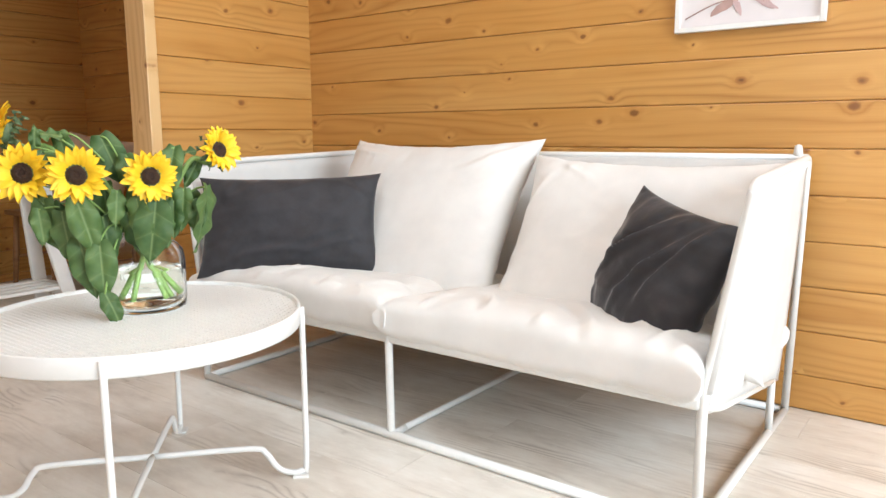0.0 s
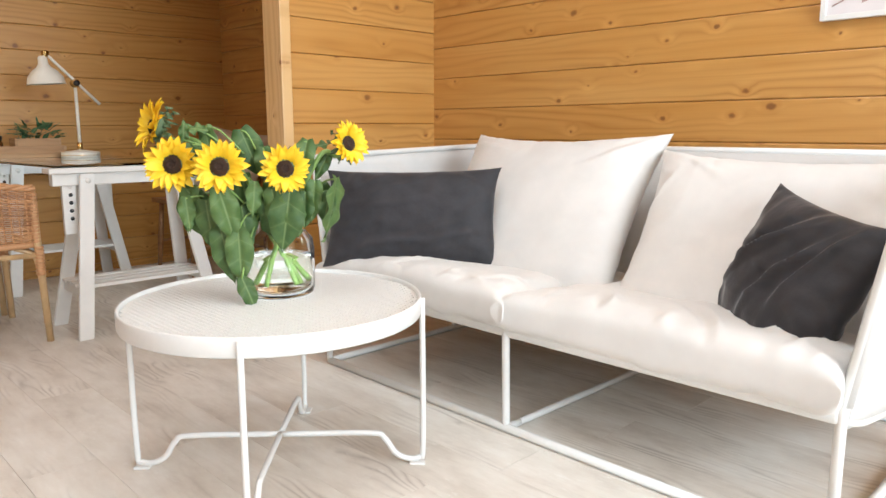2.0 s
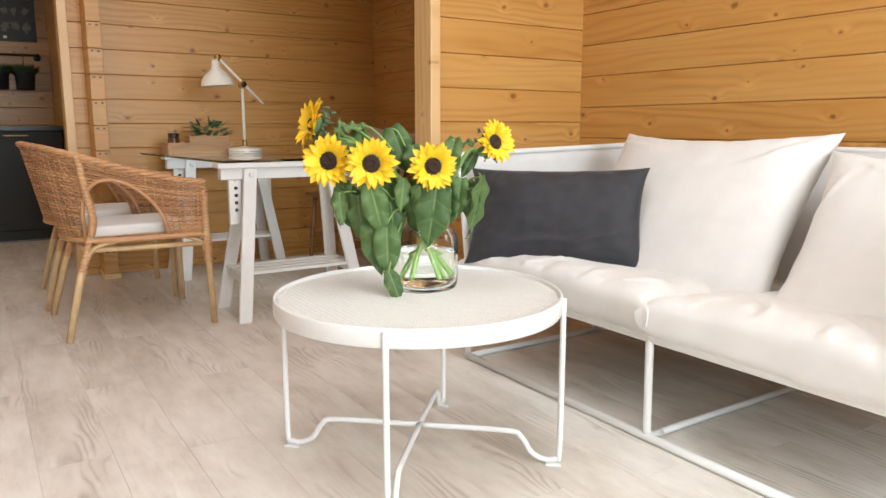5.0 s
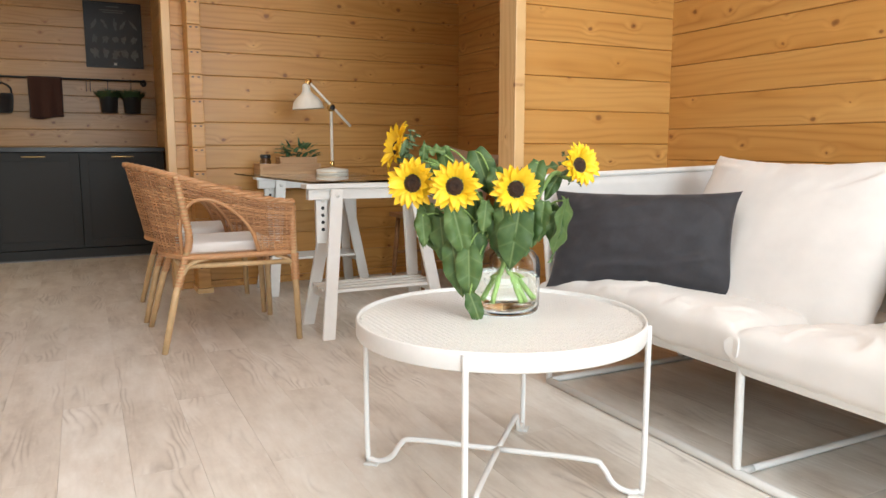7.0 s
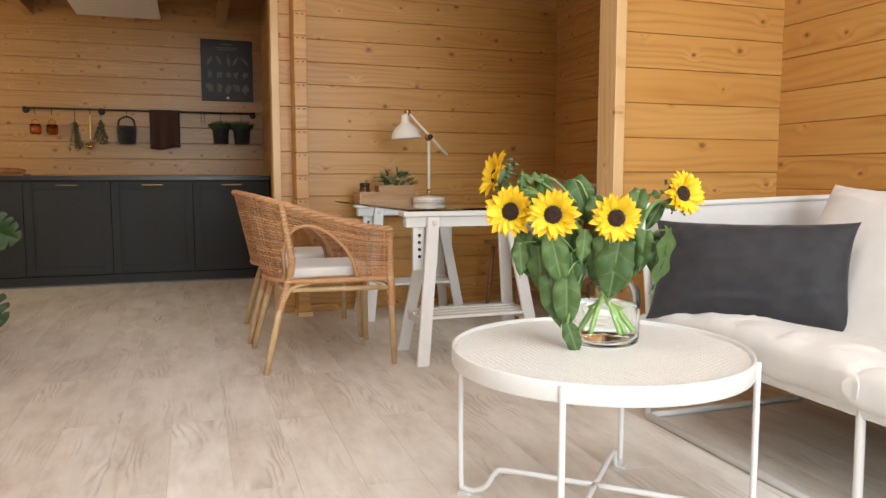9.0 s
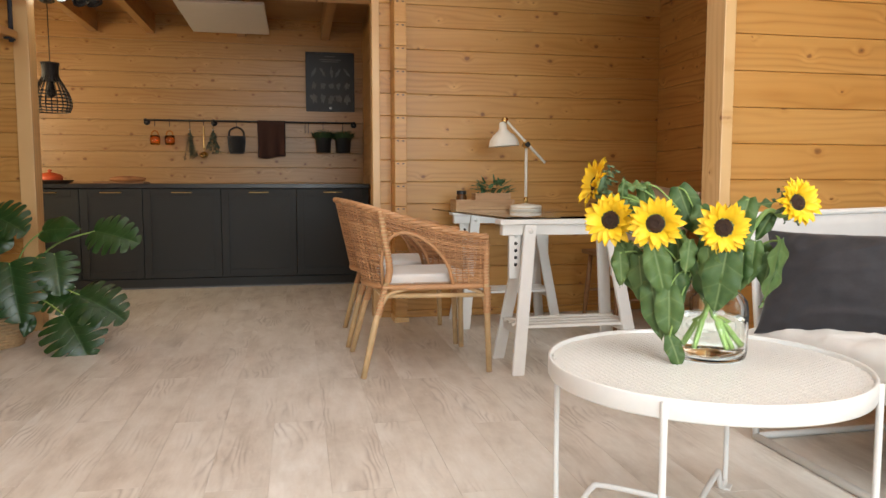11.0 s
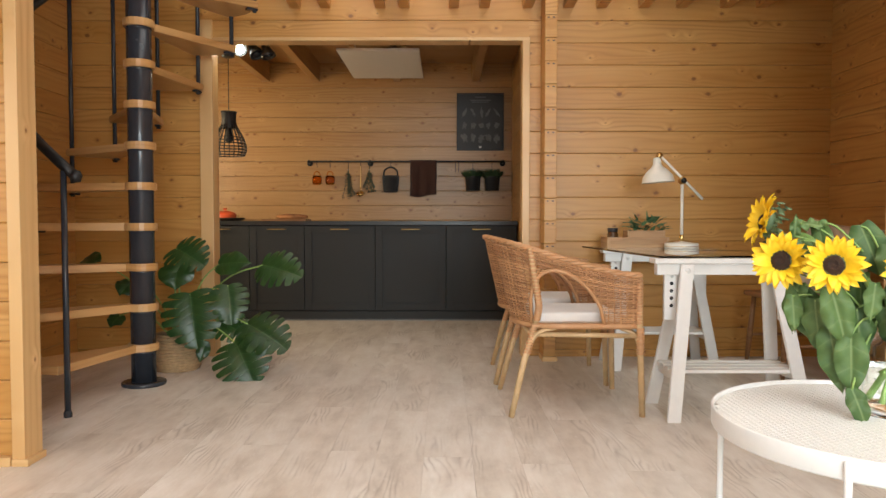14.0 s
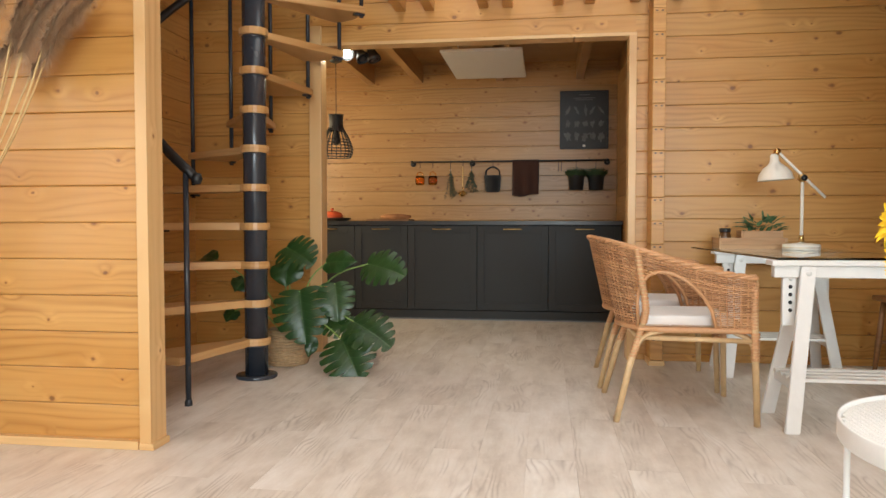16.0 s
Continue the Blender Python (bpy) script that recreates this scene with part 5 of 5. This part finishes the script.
PINK = plain("pale_pink_print", (0.55, 0.40, 0.39), 0.8, 0, 0.2, 40, 0)
TWIG = plain("twig_brown_print", (0.40, 0.27, 0.24), 0.8, 0, 0.2, 40, 0)
pic = picture("leaf_print", (-0.543, 2.306, 1.453), 0.442, 0.535, 0.016, 0.022, WHITE_PAINT, plain("pale_print_paper", (0.70, 0.66, 0.66), 0.7, 0, 0.06, 12, 0), "white framed print of pale pink leaves on a twig", 0)
for k, (x, z, rx, rz, an) in enumerate(((-0.06, -0.19, 0.055, 0.013, 0.5), (0.03, -0.165, 0.05, 0.014, 2.2), (0.045, -0.19, 0.045, 0.012, -0.6), (0.06, -0.14, 0.05, 0.013, 1.2), (-0.02, -0.13, 0.05, 0.016, 0.9), (-0.03, -0.20, 0.03, 0.009, -1.2), (0.10, -0.15, 0.045, 0.012, 0.2), (0.0, -0.05, 0.055, 0.016, 1.9), (-0.09, 0.03, 0.05, 0.014, 0.7), (0.07, 0.07, 0.055, 0.015, 2.6))):
    blot(pic, "printed_leaf", x, z, rx, rz, an, PINK if k % 3 else TWIG, -0.0125 - 0.0002 * k, seed=k, wob=0.22, tip=0.3)
tube("printed_twig", smooth_path([(-0.19, -0.0122, -0.225), (-0.11, -0.0122, -0.19), (-0.03, -0.0122, -0.165), (0.06, -0.0122, -0.09), (0.10, -0.0122, 0.06)], 6), 0.0022, TWIG, pic, sides=4)

# things on the worktop
tp = thing("serving_tray", (-6.58, -2.18, 0.88), "round dark tray on the worktop", "tray")
lathe("dish", [(0, 0.004), (0.0, 0.0), (0.13, 0.0), (0.165, 0.022), (0.172, 0.030), (0.166, 0.030), (0.128, 0.008), (0, 0.006)], plain("brown_stoneware", (0.09, 0.055, 0.035), 0.5), tp, sides=40)
rp = thing("butter_pot", (-6.58, -2.19, 0.888), "orange-red lidded ceramic pot on the tray", "pot")
RED = plain("orange_red_glaze", (0.62, 0.10, 0.035), 0.25, 0, 0.1, 20, 0.02)
lathe("pot_body", [(0, 0), (0.075, 0.0), (0.098, 0.02), (0.100, 0.042), (0.0, 0.042)], RED, rp, sides=32)
lathe("lid", [(0.103, 0.042), (0.103, 0.047), (0.085, 0.068), (0.04, 0.084), (0.0, 0.088)], RED, rp, sides=32)
lathe("knob", [(0.008, 0.086), (0.010, 0.094), (0.018, 0.100), (0.014, 0.110), (0, 0.112)], RED, rp, sides=16)
cb = thing("chopping_board", (-6.52, -1.60, 0.88), "dark wooden chopping board on the worktop", "board")
part("board", box_bm((-0.13, -0.21, 0), (0.13, 0.19, 0.018), 0.005), DARK_WOOD, cb)
br = thing("bread_loaf", (-6.52, -1.56, 0.898), "long crusty brown loaf on the chopping board", "bread")
v, f = tube_data([(0.02 * math.sin(k * 0.3), -0.14 + 0.28 * k / 14, 0.026) for k in range(15)], [0.004 + 0.030 * math.sin(math.pi * (k + 0.4) / 14.8) ** 0.5 for k in range(15)], 14)
mesh("crust", [(q[0] * 1.2, q[1], 0.0 + max(0.0, q[2]) * 0.8) for q in v], f, plain("bread_crust", (0.36, 0.16, 0.06), 0.7, 0, 0.4, 25, 0.5, 0.004), br)

# heater panel under the kitchen joists
hp = thing("ceiling_heater", (-6.04, -0.68, 2.180), "flat white heater panel mounted under the kitchen ceiling", "heater")
part("panel", box_bm((-0.53, -0.318, 0), (0.53, 0.318, 0.024), 0.006), PANEL, hp)
for y in (-0.2, 0.2):
    for x in (-0.35, 0.35):
        tube("mount", [(x, y, 0.02), (x, y, 0.212)], 0.008, PANEL, hp)
    part("mount_rail", box_bm((-0.50, y - 0.02, 0.024), (0.57, y + 0.02, 0.04), 0.002), PINE_TRIM, hp)

# pendant lamp of black wire
pd = thing("pendant_lamp", (-5.70, -1.885, 1.40), "black woven wire pendant lamp on a thin cord", "lamp")
prof = [(0.118, 0.0), (0.132, 0.03), (0.136, 0.06), (0.125, 0.11), (0.100, 0.165), (0.072, 0.215), (0.056, 0.25), (0.052, 0.285), (0.056, 0.335), (0.060, 0.345)]
for k in range(22):
    w = 2 * math.pi * k / 22
    tube("rib", smooth_path([(r * math.cos(w), r * math.sin(w), z) for r, z in prof], 2), 0.0034, BLACK, pd, sides=5)
for r, z in ((0.118, 0.0), (0.127, 0.02), (0.134, 0.042), (0.135, 0.065), (0.130, 0.09), (0.121, 0.115), (0.111, 0.14), (0.06, 0.345)):
    tube("hoop", [(r * math.cos(w), r * math.sin(w), z) for w in (k * 2 * math.pi / 40 for k in range(40))], 0.0042, BLACK, pd, sides=5, closed=True)
lathe("collar", [(0.059, 0.215), (0.060, 0.24), (0.054, 0.28), (0.058, 0.34), (0.050, 0.346), (0.0, 0.346)], BLACK, pd, sides=24)
tube("cord", [(0, 0, 0.345), (0, 0, 0.765)], 0.003, BLACK, pd, sides=6)
lathe("canopy", [(0, 0.83), (0.05, 0.828), (0.052, 0.80), (0.03, 0.79), (0, 0.788)], BLACK, pd, sides=24, at=(0, 0, -0.02))
lathe("bulb", [(0, 0.10), (0.03, 0.115), (0.036, 0.145), (0.022, 0.185), (0.016, 0.215)], BLACK, pd, sides=16)

# three ceiling spots, one of them facing into the room and lit
LIT = bpy.data.materials.new("lit_spot_bulb")
LIT.use_nodes = True
LIT.node_tree.nodes["Principled BSDF"].inputs["Emission Color"].default_value = (1, 0.93, 0.80, 1)
LIT.node_tree.nodes["Principled BSDF"].inputs["Emission Strength"].default_value = 60
sp = thing("ceiling_spots", (-4.96, -1.50, 2.115), "black three-headed ceiling spotlight with one head lit", "lamp")
tube("bar", [(0, -0.16, 0.03), (0, 0.16, 0.03)], 0.011, BLACK, sp)
tube("stem", [(0, 0, 0.03), (0, 0, 0.30)], 0.008, BLACK, sp)
lathe("canopy", [(0, 0.0), (0.045, 0.0), (0.045, -0.018), (0, -0.02)], BLACK, sp, at=(0, 0, 0.295), sides=20)
for k, (y, way) in enumerate(((-0.085, (0.9, 0.30, -0.25)), (0.012, (0.35, 0.5, -0.8)), (0.10, (0.1, 0.35, -1.0)))):
    d = Vector(way).normalized()
    m = d.to_track_quat("Z", "Y").to_matrix().to_4x4()
    at = Vector((0.0, y, -0.05))
    hd = lathe("spot_head", [(0, -0.06), (0.022, -0.058), (0.027, -0.03), (0.030, 0.0), (0.046, 0.035), (0.050, 0.06), (0.046, 0.06), (0.040, 0.03), (0.0, 0.02)], BLACK, sp, at=at, sides=24, m=m)
    tube("yoke", [(0, y, 0.03), (0, y, -0.03)], 0.006, BLACK, sp)
    lathe("bulb", [(0.0, 0.066), (0.018, 0.063), (0.030, 0.056), (0.0, 0.05)], LIT if k == 0 else BLACK, sp, "lit bulb" if k == 0 else "", at=at, sides=20, m=m)
glow = new("spot_glow", bpy.data.lights.new("spot_glow", "SPOT"))
glow.data.energy, glow.data.color, glow.data.spot_size, glow.data.shadow_soft_size = 6, (1, 0.82, 0.58), radians(100), 0.03
glow.matrix_world = look((-4.88, -1.565, 2.085), (-3.6, -0.9, 1.2))


# ---- spiral stair ----
NX_, NY_ = -3.775, -1.782
st = thing("spiral_staircase", (NX_, NY_, 0), "spiral staircase with pine treads on a dark steel newel", "staircase")
lathe("newel", [(0, 0.0), (0.0635, 0.0), (0.0635, 2.6), (0, 2.6)], DARK_METAL, st, "glossy anthracite newel post", sides=40)
lathe("base_plate", [(0, 0), (0.112, 0), (0.114, 0.004), (0.114, 0.016), (0.109, 0.020), (0.064, 0.020)], DARK_METAL, st, sides=40)
RISE, STEP, RAD = 0.2135, 22.0, 0.655


def polar(deg, r, z):
    return Vector((r * math.cos(radians(deg)), r * math.sin(radians(deg)), z))


for k in range(1, 12):
    a0 = 345 - STEP * k
    a1 = a0 + 27
    z1 = 0.225 + RISE * (k - 1)
    z0 = z1 - 0.040
    # plan: round the newel, then out to the wide end
    ring = [polar(a, 0.079, 0) for a in np.linspace(a1 + 38, a0 - 38 + 360, 16)]
    plan = [polar(a0 - 8, 0.086, 0), polar(a0, RAD, 0), polar((a0 + a1) / 2, RAD * 1.02, 0), polar(a1, RAD, 0), polar(a1 + 8, 0.086, 0)] + ring
    bm = bmesh.new()
    fc = bm.faces.new([bm.verts.new((p.x, p.y, z0)) for p in plan])
    ex = bmesh.ops.extrude_face_region(bm, geom=[fc])
    bmesh.ops.translate(bm, vec=(0, 0, z1 - z0), verts=[g for g in ex["geom"] if isinstance(g, bmesh.types.BMVert)])
    bmesh.ops.recalc_face_normals(bm, faces=bm.faces)
    bmesh.ops.bevel(bm, geom=[e for e in bm.edges if abs(e.verts[0].co.z - e.verts[1].co.z) < 1e-5], offset=0.004, segments=2, affect="EDGES")
    part("tread", bm, PLY, st, "layered pine plywood tread")
    lathe("spacer", [(0.0635, 0), (0.066, 0.004), (0.066, 0.008), (0.0635, 0.012)], DARK_METAL, st, at=(0, 0, z0 - 0.012), sides=32)
    ab = a0 + 2.5
    p = polar(ab, RAD - 0.012, 0)
    rz = 0.93 + 0.225 + RISE * ((372 - ab) / STEP - 1)
    tube("baluster", [(p.x, p.y, z0 - 0.022), (p.x, p.y, rz - 0.02)], 0.0125, DARK_METAL, st, sides=12)
    bl = part("baluster_clamp", box_bm((-0.05, -0.016, -0.012), (0.016, 0.016, 0), 0.003), DARK_METAL, st)
    bl.matrix_local = Matrix.Translation((p.x, p.y, z0 - 0.001)) @ Matrix.Rotation(radians(ab), 4, "Z")
p = polar(354, RAD - 0.0, 0)
tube("baluster", [(p.x, p.y, 0), (p.x, p.y, 0.93 + 0.225 + RISE * ((372 - 354) / STEP - 1) - 0.02)], 0.0135, DARK_METAL, st, sides=12)
lathe("baluster_foot", [(0, 0), (0.018, 0), (0.018, 0.02), (0.0135, 0.03)], DARK_METAL, st, at=p, sides=16)
helix = [polar(a, RAD - 0.008, 0.93 + 0.225 + RISE * ((345 + 27 - a) / STEP - 1)) for a in np.arange(358.5, 110, -6)]
tube("handrail", helix, 0.023, BLACK, st, "black handrail", sides=14)
lathe("rail_cap", [(0, -0.028), (0.02, -0.024), (0.028, 0.0), (0.02, 0.024), (0, 0.028)], BLACK, st, at=helix[0], sides=16)

# ---- monstera ----
PX, PY = -4.185, -1.755
ROPE = plain("coiled_seagrass", (0.40, 0.27, 0.14), 0.8, 0, 0.3, 60, 0.3, 0.002)
mo = thing("monstera_plant", (PX, PY, 0), "large green monstera in a coiled straw basket", "plant")
for k in range(13):
    z = 0.009 + k * 0.0165
    r = 0.112 + 0.028 * math.sin(math.pi * (k + 1.5) / 14)
    tube("basket_coil", [(r * math.cos(w), r * math.sin(w), z + 0.0015 * math.sin(w * 9 + k)) for w in (i * 2 * math.pi / 36 for i in range(36))], 0.0095, ROPE, mo, sides=8, closed=True)
lathe("basket_lining", [(0, 0.004), (0.106, 0.004), (0.128, 0.10), (0.115, 0.19), (0, 0.19)], plain("dark_soil", (0.03, 0.02, 0.014), 0.95, 0, 0.4, 120, 0.5), mo, sides=24)
LEAVES = (
    ((-4.27, -1.787, 0.712), (-4.18, -1.606, 0.642), (0.8, 0.1, 0.6), 1.25, 1), ((-4.22, -1.761, 0.606), (-4.15, -1.755, 0.493), (0.9, 0.1, 0.3), 1.5, 0),
    ((-4.05, -1.626, 0.465), (-3.93, -1.564, 0.198), (0.95, 0.05, 0.4), 1.12, 1), ((-4.15, -1.494, 0.622), (-4.08, -1.314, 0.656), (0.8, -0.1, 0.6), 0.8, 0),
    ((-4.12, -1.231, 0.621), (-4.00, -1.01, 0.592), (0.75, -0.2, 0.65), 0.98, 1), ((-4.08, -1.417, 0.508), (-3.98, -1.374, 0.320), (0.9, 0.2, 0.4), 1.0, 1),
    ((-4.02, -1.294, 0.292), (-3.88, -1.059, 0.212), (0.6, -0.1, 0.8), 1.0, 1), ((-3.93, -1.332, 0.199), (-3.82, -1.222, 0.015), (0.9, -0.1, 0.5), 1.35, 1),
    ((-4.08, -1.475, 0.300), (-4.00, -1.299, 0.245), (0.7, 0.0, 0.7), 1.0, 1), ((-4.30, -2.076, 0.503), (-4.22, -2.105, 0.449), (0.9, 0.1, 0.4), 1.3, 0),
    ((-4.32, -2.152, 0.300), (-4.25, -2.184, 0.255), (0.8, 0.0, 0.6), 1.2, 0), ((-4.30, -2.36, 0.640), (-4.16, -2.22, 0.665), (0.6, -0.3, 0.8), 0.7, 0),
    ((-4.08, -1.740, 0.226), (-4.05, -1.729, 0.151), (0.95, 0.1, 0.3), 0.8, 0), ((-4.08, -1.550, 0.171), (-4.03, -1.571, 0.079), (0.9, 0.2, 0.3), 0.7, 0))
for k, (base, tip, n, wide, cut) in enumerate(LEAVES):
    base, tip = Vector(base) - Vector((PX, PY, 0)), Vector(tip) - Vector((PX, PY, 0))
    d = tip - base
    L = d.length * 1.06
    lv, lf_ = leaf_data(L, L * wide * 1.12, 0.42 if cut else 0.0, 0.20, 0.16, k, 7, 0.006)
    lo = mesh("leaf", lv, lf_, MONSTERA, mo, "split glossy monstera leaf" if cut else "")
    lo.matrix_local = aim(base, d, n)
    root = Vector((0.03 * math.cos(k * 2.4), 0.03 * math.sin(k * 2.4), 0.19))
    mid = root.lerp(base, 0.55) + Vector((0, 0, 0.07 + 0.05 * abs(base.y)))
    tube("leaf_stalk", smooth_path([root, mid, base + d * 0.03], 8), 0.0046, STEM, mo, sides=8)

# ---- dried pampas grass beside the wall ----
pv = thing("floor_vase", (-2.31, -2.62, 0), "tall stoneware floor vase beside the log wall", "vase")
lathe("body", [(0, 0), (0.10, 0), (0.13, 0.05), (0.14, 0.25), (0.10, 0.42), (0.06, 0.50), (0.065, 0.53), (0.055, 0.53), (0.05, 0.50), (0, 0.46)], plain("grey_stoneware", (0.35, 0.33, 0.30), 0.7), pv, sides=32)
STRAW = plain("straw_stalk", (0.62, 0.45, 0.20), 0.6, 0, 0.2, 40, 0.1)
PLUME = plain("pampas_plume", (0.55, 0.38, 0.23), 0.9, 0, 0.3, 60, 0.1)
pg = thing("pampas_grass", (-2.31, -2.62, 0.5), "dry brown pampas grass standing in a floor vase", "dried grass")
rng = random.Random(9)
for k in range(9):
    ty = 0.42 + 0.035 * k + rng.uniform(-0.03, 0.03)
    tx = rng.uniform(-0.10, 0.06)
    tz = 0.98 + rng.uniform(-0.04, 0.10) - 0.015 * abs(k - 4)
    path = smooth_path([(0, 0.0, -0.45), (tx * 0.2, ty * 0.3, 0.12), (tx * 0.7, ty * 0.80, 0.68), (tx, ty, tz)], 8)
    tube("stalk", path, 0.0034, STRAW, pg, sides=6)
    v, f = [], []
    end, way = path[-1], (path[-1] - path[-3]).normalized()
    for i in range(2600):
        s = rng.random()
        b = end + way * (0.34 * s - 0.02) + Vector((0, 0.05 * s * s, -0.10 * s * s))
        d = (way * rng.uniform(0.1, 0.9) + Vector((rng.uniform(-1, 1), rng.uniform(-1, 1), rng.uniform(-1.2, 0.3)))).normalized() * rng.uniform(0.03, 0.085) * (1 - 0.4 * s)
        e = d.cross(Vector((0.3, 0.2, 1))).normalized() * 0.00042
        n = len(v)
        v += [b - e, b + e, b + d * 0.6 + e + Vector((0, 0, -0.004)), b + d + Vector((0, 0, -0.018)), b + d * 0.6 - e + Vector((0, 0, -0.004))]
        f.append((n, n + 1, n + 2, n + 3, n + 4))
    pm = mesh("plume", v, f, PLUME, pg, "fluffy brown plume")
    pm["kind"] = "stuff"

# ---- logs and floor planks ----
build_logs()
PLANK_W, PLANK_L = 0.178, 1.22
planks = {}
row, y = 0, -3.45
while y < Y_SOFA - 0.01:
    w = min(PLANK_W, Y_SOFA - y)
    x = -6.9 - (row * 0.47 % 1.0) * PLANK_L
    while x < 2.42:
        x0, x1 = max(x, -6.9), min(x + PLANK_L, 2.42)
        if x1 - x0 > 0.05:
            key = (round(x1 - x0, 3), round(w, 3))
            if key not in planks:
                bm = box_bm((-key[0] / 2 + 0.0003, -w / 2 + 0.0003, -0.004), (key[0] / 2 - 0.0003, w / 2 - 0.0003, 0.0), 0)
                bmesh.ops.bevel(bm, geom=[e for e in bm.edges if min(v.co.z for v in e.verts) > -0.001], offset=0.0005, segments=1, affect="EDGES")
                me = bpy.data.meshes.new("plank")
                bm.to_mesh(me)
                bm.free()
                me.materials.append(FLOOR)
                planks[key] = me
            ob = new("plank", planks[key])
            ob.location = ((x0 + x1) / 2, y + w / 2, 0)
            ob.parent = ground
        x += PLANK_L
    y += PLANK_W
    row += 1
